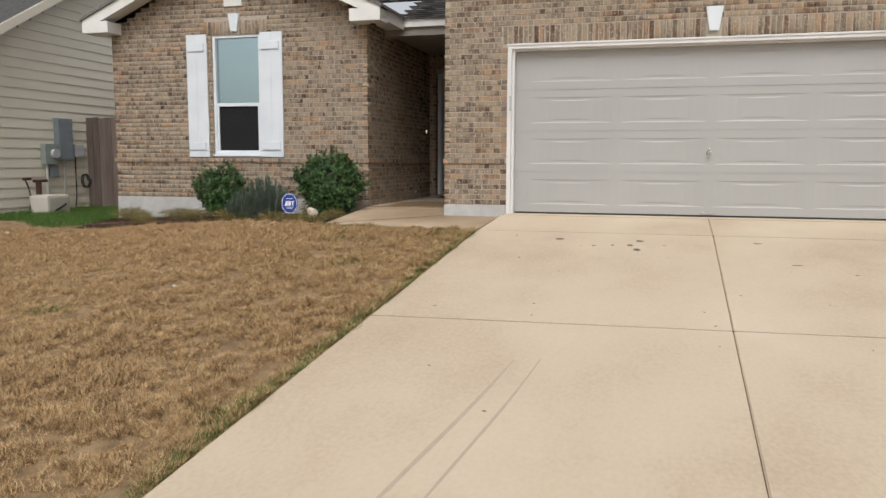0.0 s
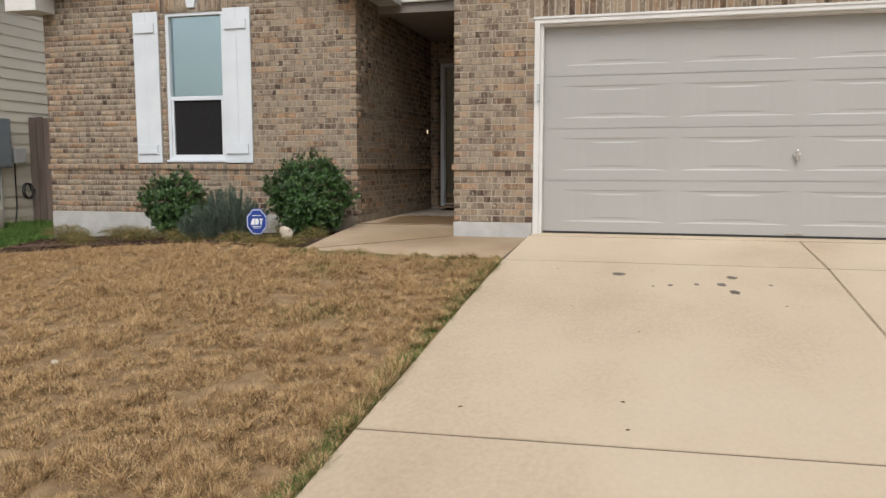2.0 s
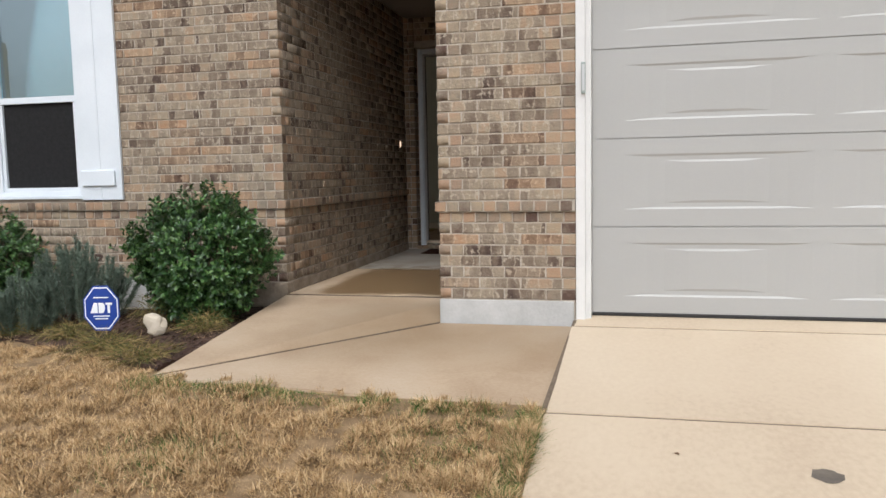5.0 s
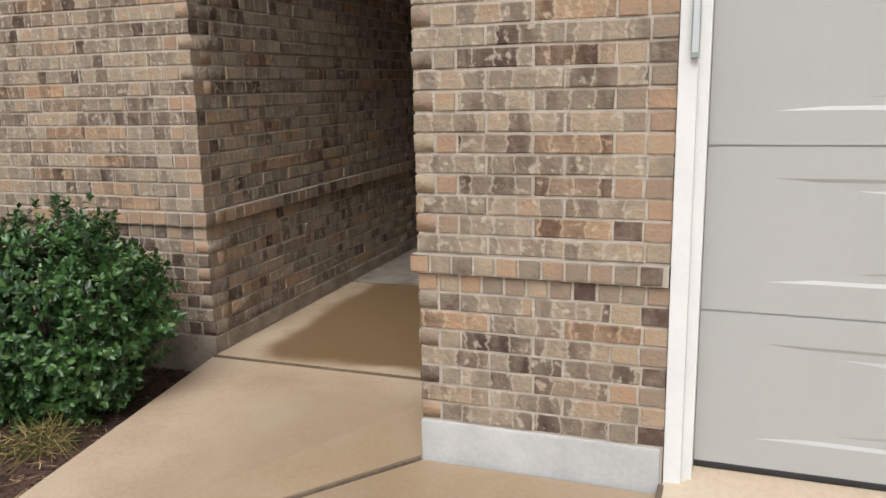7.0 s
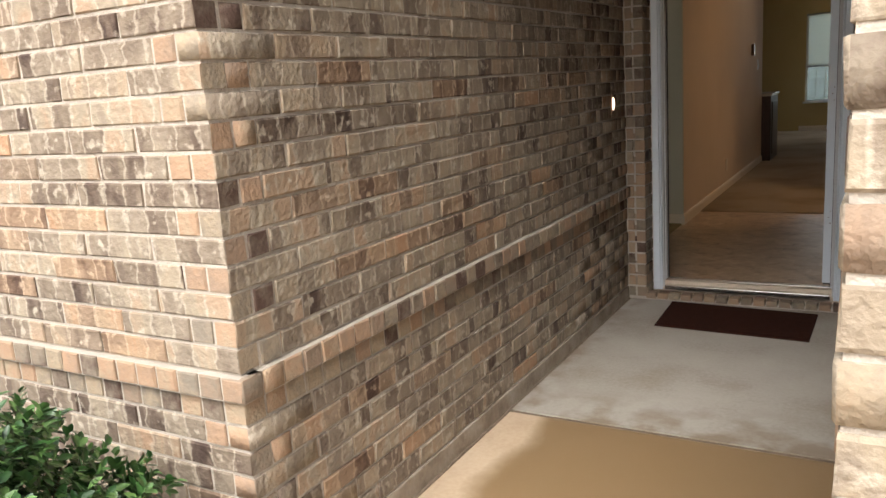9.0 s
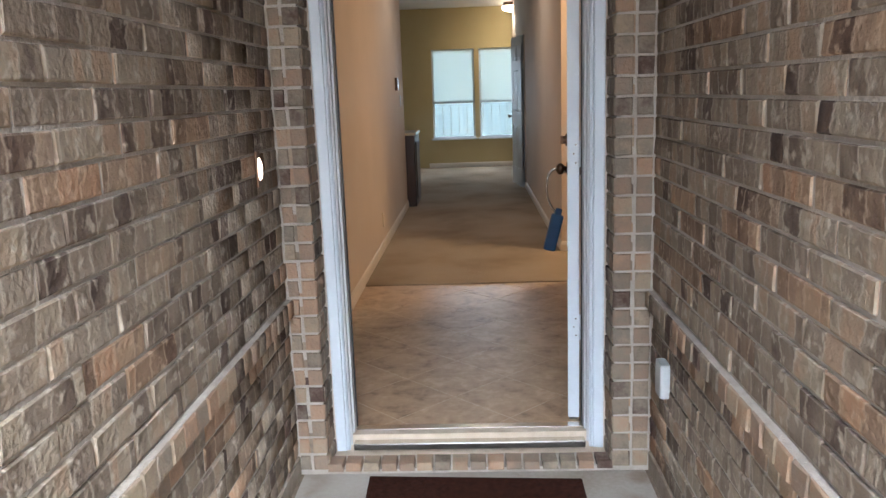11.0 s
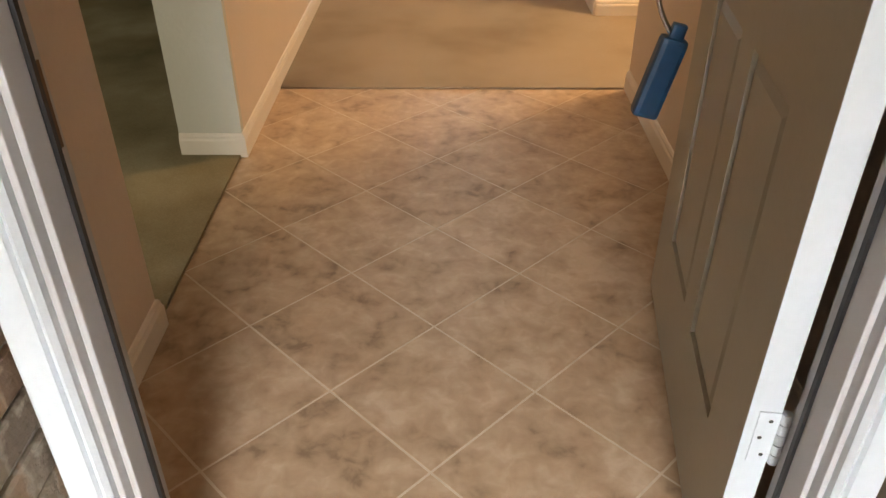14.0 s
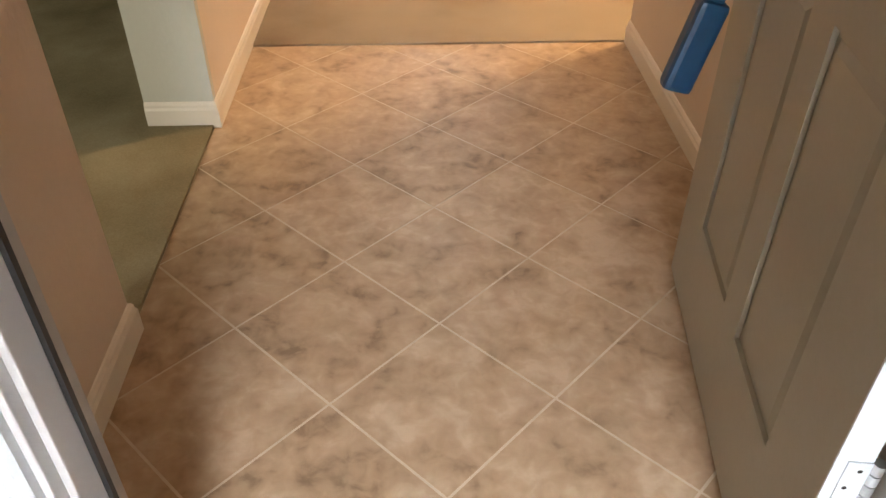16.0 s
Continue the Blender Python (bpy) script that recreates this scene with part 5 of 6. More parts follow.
gz_at = lambda x, y: float(ground_height(np.array(x), np.array(y)))
shrub((-2.50, 0.02, gz_at(-2.5, 0.0) - 0.03), 1.05, 0.94, 21000, "large rounded dark green shrub by the porch corner", [((0, 0, 1), 0.12), ((-1, 0, 0.4), 0.16), ((1, -0.3, 0.2), 0.14), ((0.3, -1, 0.6), 0.1), ((-0.6, -0.5, -0.2), 0.08)])
shrub((-4.27, 0.10, gz_at(-4.27, 0.1)), 0.85, 0.79, 12000, "smaller dark green shrub below the wing window", [((0.2, 0, 1), 0.16), ((-1, 0, 0.1), 0.16), ((1, -0.2, 0.5), 0.2), ((-0.5, -0.6, 0.7), 0.14)])


def needle_bush(name, base, width, height, n, mat, label, category, length=0.05, droop=0.3, blade=0.0025, segs=1):
    """Stems fan out of the base; thin blades stand on them."""
    s = thing(name, label, category)
    x, y, z = base
    a = npr.random(n) * 2 * np.pi
    u = npr.random(n) ** 0.6
    h = npr.random(n) ** 0.7
    stem = np.stack([np.cos(a) * u, np.sin(a) * u, np.ones(n)], 1)
    p = np.array([x, y, z]) + np.stack([np.cos(a) * u * h * width / 2, np.sin(a) * u * h * width / 2, h * height * (1 - 0.45 * u ** 2)], 1)
    d = stem * np.array([0.9, 0.9, 0.6]) + npr.normal(scale=0.45, size=(n, 3))
    d /= np.linalg.norm(d, axis=1)[:, None]
    side = np.cross(d, npr.normal(size=(n, 3)))
    side /= np.linalg.norm(side, axis=1)[:, None]
    L = length * (0.6 + 0.8 * npr.random(n))[:, None]
    v = np.stack([p - side * blade, p + side * blade, p + d * L + np.array([0, 0, -droop]) * L], 1).reshape(-1, 3)
    f = np.arange(3 * n).reshape(-1, 3)
    from_arrays("foliage", v, f, mat, s)
    bm = bmesh.new()
    for k in range(12):
        an = k * 2.4
        r = width * 0.34
        cylinder(bm, (x, y, z - 0.02), (x + r * math.cos(an), y + r * math.sin(an), z + height * 0.6), 0.004, 5, 0.002)
    part("stem_fork", bm, TWIG, s)
    return s


def plume_bush(base, width, height, stems, per, label):
    """Upright leaning stems, each clothed in short stiff needles."""
    s = thing("rosemary_bush", label, "bush")
    x, y, z = base
    bm = bmesh.new()
    vs = []
    for k in range(stems):
        a, u = npr.random() * 2 * np.pi, npr.random() ** 0.55
        h = height * (1.0 - 0.45 * u ** 2) * (0.75 + 0.35 * npr.random())
        foot = np.array([x + 0.30 * width * u * np.cos(a), y + 0.30 * width * u * np.sin(a), z])
        lean = np.array([np.cos(a) * u * width * 0.22 + 0.03 * npr.normal(), np.sin(a) * u * width * 0.22, h])
        cylinder(bm, foot, foot + lean * 0.93, 0.0025, 5, 0.001)
        t = npr.random(per) ** 0.7
        p = foot + lean * (0.12 + 0.88 * t)[:, None]
        ax = lean / np.linalg.norm(lean)
        d = npr.normal(size=(per, 3))
        d = d - (d @ ax)[:, None] * ax
        d = d / np.linalg.norm(d, axis=1)[:, None] + ax * 0.9
        d /= np.linalg.norm(d, axis=1)[:, None]
        side = np.cross(d, npr.normal(size=(per, 3)))
        side /= np.linalg.norm(side, axis=1)[:, None]
        L = (0.044 * (0.7 + 0.6 * npr.random(per)) * (1.1 - 0.5 * t))[:, None]
        vs.append(np.stack([p - side * 0.0022, p + side * 0.0022, p + d * L], 1).reshape(-1, 3))
    v = np.concatenate(vs)
    from_arrays("foliage", v, np.arange(len(v)).reshape(-1, 3), ROSE_LEAF, s)
    part("stem_fork", bm, TWIG, s)
    return s


plume_bush((-3.48, 0.0, gz_at(-3.48, 0)), 0.80, 0.60, 100, 420, "grey-green rosemary bush between the shrubs")
plume_bush((-3.70, -0.32, gz_at(-3.70, -0.32)), 0.46, 0.42, 55, 320, "low grey-green rosemary bush at the front of the bed")
for k, (x, y, w, h, n) in enumerate(((-5.95, 0.25, 0.5, 0.25, 1400), (-5.1, 0.2, 0.45, 0.22, 1300), (-4.55, -0.15, 0.5, 0.2, 1400), (-3.95, -0.2, 0.5, 0.2, 1400), (-5.6, 0.05, 0.3, 0.15, 700), (-2.72, -0.18, 0.3, 0.34, 700), (-2.3, -0.35, 0.3, 0.16, 500), (-3.15, -0.50, 0.35, 0.14, 700), (-2.62, -0.86, 0.4, 0.13, 800), (-2.22, -1.1, 0.35, 0.12, 600), (-3.75, -0.42, 0.4, 0.14, 700), (-5.3, -0.3, 0.4, 0.13, 600))):
    needle_bush("grass_tuft", (x, y, gz_at(x, y)), w * 1.15, h * 0.75, n, WEED, "yellow-green ornamental grass tuft in the bed", "grass tuft", 0.13, 0.5, 0.002)

# mulch bed
nmul = 16000
px = npr.uniform(-6.3, -2.0, nmul)
py = npr.uniform(-1.3, 0.56, nmul)
keep = (py > np.maximum(-0.60, -9) + np.where(px > -3.2, -0.75 + 0.7 * (-2.0 - px) + 0.05, 0)) & (px < -2.03)
px, py = px[keep], py[keep]
n = len(px)
ang = npr.uniform(0, np.pi, n)
L, W_ = npr.uniform(0.008, 0.028, n), npr.uniform(0.003, 0.008, n)
tz = npr.uniform(-0.008, 0.008, n)
cz = ground_height(px, py) + 0.012
du, dv = np.stack([np.cos(ang) * L, np.sin(ang) * L, tz], 1), np.stack([-np.sin(ang) * W_, np.cos(ang) * W_, npr.uniform(-0.004, 0.004, n)], 1)
c = np.stack([px, py, cz], 1)
v = np.stack([c - du - dv, c + du - dv, c + du + dv, c - du + dv], 1).reshape(-1, 3)
from_arrays("bark_mulch", v, np.arange(4 * n).reshape(-1, 4), MULCH, None, "dark brown bark mulch in the planting bed", "mulch", "stuff")
nl = 3200
lx, ly = npr.uniform(-6.2, -2.05, nl), npr.uniform(-1.15, 0.2, nl)
keep = ly > np.where(lx > -3.2, -0.75 + 0.7 * (-2.0 - lx) - 0.02, -0.62)
lx, ly = lx[keep], ly[keep]
nl = len(lx)
la = npr.uniform(0, 2 * np.pi, nl)
ld = np.stack([np.cos(la), np.sin(la), npr.uniform(-0.05, 0.25, nl)], 1) * npr.uniform(0.02, 0.07, nl)[:, None]
lw = np.stack([-np.sin(la), np.cos(la), np.zeros(nl)], 1) * 0.0016
lc = np.stack([lx, ly, ground_height(lx, ly) + 0.022], 1)
v = np.stack([lc - lw, lc + lw, lc + ld + lw * 0.4, lc + ld - lw * 0.4], 1).reshape(-1, 3)
from_arrays("straw_litter", v, np.arange(4 * nl).reshape(-1, 4), DRY, None, "pale dry straw and twig litter on the bark mulch", "litter", "stuff")
bedx = [(-6.35, -0.35), (-5.0, -0.4), (-3.6, -0.5), (-2.6, -1.0), (-2.03, -1.25), (-2.12, 0.56), (-6.35, 0.56)]
structure(slab("ground_bed", MULCH, bedx, lambda x, y: gz_at(x, y) + 0.012, 0.05, None, 0.004), "dark brown planting bed soil along the brick wing", "planting bed")

# yard sign
sx, sy = -2.81, -0.64
sign = thing("yard_sign", "blue octagonal sign with white lettering on a stake", "sign", at=(sx, sy, 0), rz=14)
R8 = 0.15


def octagon(r, t, y, sx_=0.78):
    bm = bmesh.new()
    pts = [(sx_ * r * math.cos(math.pi / 8 + i * math.pi / 4), r * math.sin(math.pi / 8 + i * math.pi / 4)) for i in range(8)]
    a = [bm.verts.new((x, y, 0.115 + z)) for x, z in pts]
    b = [bm.verts.new((x, y + t, 0.115 + z)) for x, z in pts]
    bm.faces.new(a), bm.faces.new(b[::-1])
    for i in range(8):
        bm.faces.new((a[i], b[i], b[(i + 1) % 8], a[(i + 1) % 8]))
    bmesh.ops.recalc_face_normals(bm, faces=bm.faces)
    return bm


part("board_back", octagon(R8, 0.004, 0.0), BLUE, sign, "blue board")
part("white_ring", octagon(R8 * 0.93, 0.001, -0.0012), SIGN_WHITE, sign, "white border line")
part("board_face", octagon(R8 * 0.87, 0.001, -0.0024), BLUE, sign)
# the mark is drawn as plain white shapes
emblem = tagged(new("emblem"), "white block emblem")
emblem.parent = sign


def plain_shape(poly, name="stroke"):
    bm = bmesh.new()
    a = [bm.verts.new((x, -0.0045, z)) for x, z in poly]
    b = [bm.verts.new((x, -0.0024, z)) for x, z in poly]
    bm.faces.new(a), bm.faces.new(b[::-1])
    for i in range(len(poly)):
        j = (i + 1) % len(poly)
        bm.faces.new((a[i], b[i], b[j], a[j]))
    bmesh.ops.recalc_face_normals(bm, faces=bm.faces)
    part(name, bm, SIGN_WHITE, emblem)


z_ = 0.115
for poly in ([(-0.066, z_ - 0.03), (-0.022, z_ - 0.03), (-0.022, z_ + 0.034), (-0.044, z_ + 0.034)], [(-0.016, z_ - 0.03), (0.010, z_ - 0.03), (0.022, z_ - 0.012), (0.022, z_ + 0.018), (0.010, z_ + 0.034), (-0.016, z_ + 0.034)],
             [(0.028, z_ + 0.020), (0.066, z_ + 0.020), (0.066, z_ + 0.034), (0.028, z_ + 0.034)], [(0.038, z_ - 0.03), (0.053, z_ - 0.03), (0.053, z_ + 0.019), (0.038, z_ + 0.019)]):
    plain_shape(poly, "emblem_block")
for zz, ww in ((z_ + 0.062, 0.045), (z_ - 0.052, 0.05), (z_ - 0.068, 0.038)):
    plain_shape([(-ww, zz), (ww, zz), (ww, zz + 0.007), (-ww, zz + 0.007)], "text_bar")
bm = bmesh.new()
cylinder(bm, (0, 0.012, gz_at(sx, sy) - 0.05), (0, 0.012, 0.2), 0.007, 10)
part("stake", bm, CHROME, sign, "thin metal stake")

bm = bmesh.new()
bmesh.ops.create_icosphere(bm, subdivisions=3, radius=1)
for v_ in bm.verts:
    q = v_.co.copy()
    k = 1 + 0.42 * noise.noise(q * 1.3 + Vector((3, 1, 2))) + 0.06 * noise.noise(q * 5)
    v_.co = Vector((q.x * 0.062, q.y * 0.04, q.z * 0.078)) * k
    v_.co.z = max(v_.co.z, -0.075)
bm.transform(pose(-2.56, -0.47, gz_at(-2.56, -0.47) + 0.085, 0, 12, 20))
tagged(part("garden_rock", bm, STONE, smooth=False), "pale cream rock standing in the mulch bed", "rock")
for x, y, s in ((-6.9, -1.2, 0.035), (-1.9, -4.6, 0.02), (-2.9, -6.4, 0.018)):
    bm = bmesh.new()
    bmesh.ops.create_icosphere(bm, subdivisions=2, radius=s)
    for v_ in bm.verts:
        v_.co *= 1 + 0.3 * noise.noise(v_.co * 40)
        v_.co.z *= 0.6
    bm.transform(pose(x, y, gz_at(x, y) + 0.03, 0, 0, 30))
    tagged(part("pebble", bm, STONE), "small pale stone lying in the dry grass", "stone", "stones in the grass")

# ---- neighbouring house, its meters and the fence ----
NX = -9.2
neighbour = structure(new("neighbouring_house"), "cream lap-sided neighbouring house with a grey shingled roof", "house")
box("wall", SIDING, (NX - 8.0, NX - 0.02, -4.5, 9.0, -0.6, 3.0), neighbour)
ridge_y = 4.9
n_top = lambda y: 3.02 + 0.57 * (min(y, 2 * ridge_y - y) - 1.3)
bm = bmesh.new()
poly = [(-4.5, 2.9), (1.1, 2.9), (ridge_y, n_top(ridge_y)), (9.0, 2.9)]
a = [bm.verts.new((NX - 0.02, y, z)) for y, z in poly]
b = [bm.verts.new((NX - 8.0, y, z)) for y, z in poly]
bm.faces.new(a), bm.faces.new(b[::-1])
for i in range(4):
    bm.faces.new((a[i], b[i], b[(i + 1) % 4], a[(i + 1) % 4]))
bmesh.ops.recalc_face_normals(bm, faces=bm.faces)
part("gable", bm, SIDING, neighbour)
for i in range(30):
    z = -0.35 + i * 0.178
    ya, yb = -4.5, 9.0
    if z > 2.9:
        ya = 1.3 + (z + 0.178 - 3.02) / 0.57
        yb = 2 * ridge_y - ya
        if ya >= yb:
            break
    bm = bmesh.new()
    q = [(NX - 0.002, z + 0.180), (NX - 0.016, z + 0.180), (NX - 0.016, z), (NX + 0.016, z), (NX + 0.016, z + 0.004)]
    va, vb = [bm.verts.new((x, ya, zz)) for x, zz in q], [bm.verts.new((x, yb, zz)) for x, zz in q]
    bm.faces.new(va), bm.faces.new(vb[::-1])
    for k in range(5):
        bm.faces.new((va[k], vb[k], vb[(k + 1) % 5], va[(k + 1) % 5]))
    bmesh.ops.recalc_face_normals(bm, faces=bm.faces)
    part("siding_board", bm, SIDING, neighbour)
box("foundation", CONCRETE_BASE, (NX - 7.9, NX + 0.002, -4.4, 8.9, -0.8, -0.33), neighbour)
bm = bmesh.new()
yA, yB = -1.2, ridge_y
zA, zB = n_top(yA), n_top(ridge_y)
q = [(yA, zA), (yB, zB), (yB, zB + 0.16), (yA, zA + 0.16)]
va, vb = [bm.verts.new((NX + 0.30, y, z)) for y, z in q], [bm.verts.new((NX - 8.3, y, z)) for y, z in q]
bm.faces.new(va), bm.faces.new(vb[::-1])
for k in range(4):
    bm.faces.new((va[k], vb[k], vb[(k + 1) % 4], va[(k + 1) % 4]))
bmesh.ops.recalc_face_normals(bm, faces=bm.faces)
part("roof", bm, SHINGLE, neighbour, "grey shingled roof slope")
bm = bmesh.new()
q = [(yA - 0.02, zA - 0.02), (yB, zB - 0.02), (yB, zB + 0.15), (yA - 0.02, zA + 0.15)]
va, vb = [bm.verts.new((NX + 0.301, y, z)) for y, z in q], [bm.verts.new((NX + 0.33, y, z)) for y, z in q]
bm.faces.new(va), bm.faces.new(vb[::-1])
for k in range(4):
    bm.faces.new((va[k], vb[k], vb[(k + 1) % 4], va[(k + 1) % 4]))
bmesh.ops.recalc_face_normals(bm, faces=bm.faces)
part("rake_board", bm, SIDING, neighbour, "tan painted rake board")

meter = thing("electric_meter", "grey-green electric meter box on the cream siding", "electric meter")
box("cabinet", GREEN_BOX, (NX + 0.01, NX + 0.13, 2.12, 2.42, 0.66, 1.04), meter, bevel=0.006)
bm = bmesh.new()
cylinder(bm, (NX + 0.13, 2.33, 0.86), (NX + 0.20, 2.33, 0.86), 0.085, 20)
part("dial", bm, PLASTIC_GREY, meter, "glass-fronted grey dial")
bm = bmesh.new()
cylinder(bm, (NX + 0.07, 2.20, -0.35), (NX + 0.07, 2.20, 0.66), 0.028, 12)
part("conduit", bm, PVC, meter, "grey conduit")
breaker = thing("breaker_box", "blue-grey breaker panel on the cream siding", "electrical panel")
box("cabinet", GREY_BOX, (NX + 0.01, NX + 0.12, 2.48, 2.86, 0.72, 1.53), breaker, bevel=0.006)
box("lid", GREY_BOX, (NX + 0.1205, NX + 0.13, 2.50, 2.84, 0.75, 1.51), breaker, bevel=0.003)
bm = bmesh.new()
cylinder(bm, (NX + 0.06, 2.66, -0.3), (NX + 0.06, 2.66, 0.72), 0.018, 12)
part("conduit", bm, PVC, breaker, "grey conduit")
telecom = thing("telecom_box", "pale grey telecom box beside the breaker panel", "telecom box")
box("housing", PLASTIC_GREY, (NX + 0.01, NX + 0.11, 2.93, 3.18, 0.80, 1.05), telecom, bevel=0.012)
junction = thing("junction_box", "small grey junction box below the meter", "junction box")
box("housing", GREY_BOX, (NX + 0.01, NX + 0.09, 2.30, 2.48, 0.42, 0.63), junction, bevel=0.008)
coil = thing("coiled_cable", "black cable coiled on the siding below the telecom box", "cable")
ring = [(NX + 0.05 + 0.005 * k, 3.2 + 0.11 * math.cos(k * 0.8), 0.33 + 0.14 * math.sin(k * 0.8)) for k in range(17)]
tube("coil", BLACK, ring, 0.012, coil)
tube("drop", BLACK, [(NX + 0.05, 2.98, 0.80), (NX + 0.05, 2.97, 0.4), (NX + 0.05, 2.98, 0.0), (NX + 0.06, 2.90, -0.25)], 0.012, coil)
spigot = thing("backflow_valve", "dark copper pipe riser with two valves and a hose", "valve")
bm = bmesh.new()
cylinder(bm, (NX + 0.25, 1.78, -0.3), (NX + 0.25, 1.78, 0.38), 0.05, 14)
cylinder(bm, (NX + 0.25, 1.66, 0.36), (NX + 0.25, 1.98, 0.36), 0.028, 12)
cylinder(bm, (NX + 0.25, 1.42, 0.40), (NX + 0.25, 1.60, 0.40), 0.024, 12)
part("riser", bm, COPPER_DARK, spigot)
tube("hose", BLACK, [(NX + 0.25, 1.46, 0.40), (NX + 0.3, 1.52, 0.2), (NX + 0.35, 1.46, -0.02), (NX + 0.4, 1.36, -0.2)], 0.014, spigot, "black hose")
bib = thing("meter_cover", "beige plastic cover block on the grass by the siding", "utility cover")
bm = add_box(bmesh.new(), NX + 0.35, NX + 0.75, 1.42, 1.98, -0.30, 0.12, 0.05)
part("block", bm, BACKFLOW, bib)
tube("hose", BLACK, [(NX + 0.76, 1.85, -0.05), (NX + 0.8, 1.7, -0.1), (NX + 0.85, 1.5, -0.15)], 0.02, bib, "black hose end")

side_fence = structure(new("fence_side"), "weathered dark brown board fence between the houses", "fence")
for i in range(20):
    x = NX + 0.03 + i * 0.145
    bm = bmesh.new()
    h = 1.58 + 0.012 * math.sin(i * 2.1)
    add_box(bm, x, x + 0.138, 3.35 + 0.004 * (i % 3), 3.37 + 0.004 * (i % 3), -0.35, h)
    part("fence_board", bm, FENCE, side_fence)
boxes("rail", FENCE, [(NX, NX + 2.9, 3.375, 3.41, 0.1, 0.19), (NX, NX + 2.9, 3.375, 3.41, 1.2, 1.29)], side_fence)

for ob in (meter, breaker, telecom, junction, coil, spigot, bib, side_fence):
    ob.location = ob.location + Vector((0, -0.12, -0.06))

# houses across the street, seen in reflections only
across = structure(new("backdrop_house"), "plain tan house across the street", "house")
box("wall", SIDING, (-14, 2, -34, -26, -2.0, 1.8), across)
extrude_y("roof", SHINGLE, [(-14.5, 1.8), (-6, 4.6), (2.5, 1.8)], -34.5, -25.5, across)
tree = thing("tree", "bare winter tree in the front yard across the street", "tree")
bm = bmesh.new()
rt = random.Random(3)


def limb(p, d, length, r, depth):
    q = p + d * length
    cylinder(bm, p, q, r, 6, r * 0.65)
    if depth:
        for _ in range(3):
            nd = (d + Vector((rt.uniform(-.6, .6), rt.uniform(-.6, .6), rt.uniform(-.1, .5)))).normalized()
            limb(q, nd, length * 0.72, r * 0.62, depth - 1)


limb(Vector((-2.0, -19, -1.6)), Vector((0, 0, 1)), 2.0, 0.11, 4)
part("trunk", bm, TWIG, tree, "bare grey branches")


# ---- marks on the concrete ----
def blot(name, x, y, rx, ry, rot, mat, label, category, group="", lift=0.0012):
    bm = bmesh.new()
    rnd_ = random.Random(int(x * 1000 + y * 77))
    ring_ = []
    for i in range(18):
        a = i * math.pi / 9
        k = 0.75 + 0.4 * rnd_.random()
        u, w = rx * k * math.cos(a), ry * k * math.sin(a)
        X, Y = x + u * math.cos(rot) - w * math.sin(rot), y + u * math.sin(rot) + w * math.cos(rot)
        ring_.append(bm.verts.new((X, Y, float(drive_top(X, Y)) + lift)))
    bm.faces.new(ring_)
    return tagged(part(name, bm, mat), label, category, group)


for x, y, rx, ry in ((1.76, -2.0, 0.055, 0.04), (1.67, -2.23, 0.055, 0.035), (1.74, -2.43, 0.06, 0.035), (2.88, -1.96, 0.05, 0.03), (1.50, -2.25, 0.03, 0.02), (1.32, -2.30, 0.035, 0.02), (2.0, -2.2, 0.02, 0.015), (3.1, -2.9, 0.05, 0.02), (3.5, -3.2, 0.02, 0.015), (0.95, -2.0, 0.05, 0.05)):
    blot("oil_stain", x, y, rx, ry, x, STAIN, "dark oil spot soaked into the driveway", "stain", "oil spots")
rd = random.Random(11)
for i in range(26):
    x, y = rd.uniform(0.3, 4.6), rd.uniform(-8, -1.8)
    bm = bmesh.new()
    a = rd.uniform(0, 6)
    zt = float(drive_top(x, y))
    q = [bm.verts.new((x + 0.014 * math.cos(a + k * 1.57) * (1, .5)[k % 2], y + 0.014 * math.sin(a + k * 1.57) * (1, .5)[k % 2], zt + 0.002 + 0.004 * (k % 2))) for k in range(4)]
    bm.faces.new(q)
    tagged(part("dead_leaf", bm, DEBRIS), "tiny brown leaf scrap on the driveway", "leaf", "leaf scraps")
for (xa, ya), (xb, yb), w in (((1.13, -5.74), (0.86, -7.7), 0.012), ((1.28, -5.7), (1.05, -7.6), 0.008)):
    bm = bmesh.new()
    n_ = 12
    rows_ = []
    for i in range(n_ + 1):
        t = i / n_
        x, y = xa + (xb - xa) * t + 0.01 * math.sin(5 * t), ya + (yb - ya) * t
        ww = w * (0.5 + 0.5 * math.sin(math.pi * t)) + 0.001
        rows_.append([bm.verts.new((x + s * ww, y, float(drive_top(x, y)) + 0.0015)) for s in (-1, 1)])
    for r_, s_ in zip(rows_, rows_[1:]):
        bm.faces.new((r_[0], r_[1], s_[1], s_[0]))
    tagged(part("tyre_scuff", bm, SCUFF), "faint curved tyre scuff on the driveway", "scuff", "tyre scuffs")


# ---- lawn ----
def patchy(p):
    """Uneven growth: tall clumps and thin hollows, from smooth value noise."""
    out = np.zeros(len(p))
    for cell, amp in ((0.20, 0.55), (0.08, 0.75)):
        q = p / cell
        i = np.floor(q)
        f = q - i
        f = f * f * (3 - 2 * f)
        h = lambda a, b: (lambda s: s - np.floor(s))(np.sin(a * 127.1 + b * 311.7) * 43758.5)
        x0_, y0_ = i[:, 0], i[:, 1]
        v = (h(x0_, y0_) * (1 - f[:, 0]) + h(x0_ + 1, y0_) * f[:, 0]) * (1 - f[:, 1]) + (h(x0_, y0_ + 1) * (1 - f[:, 0]) + h(x0_ + 1, y0_ + 1) * f[:, 0]) * f[:, 1]
        out += amp * (v - 0.5) * 2
    return np.clip(1.0 + out, 0.25, 2.2)


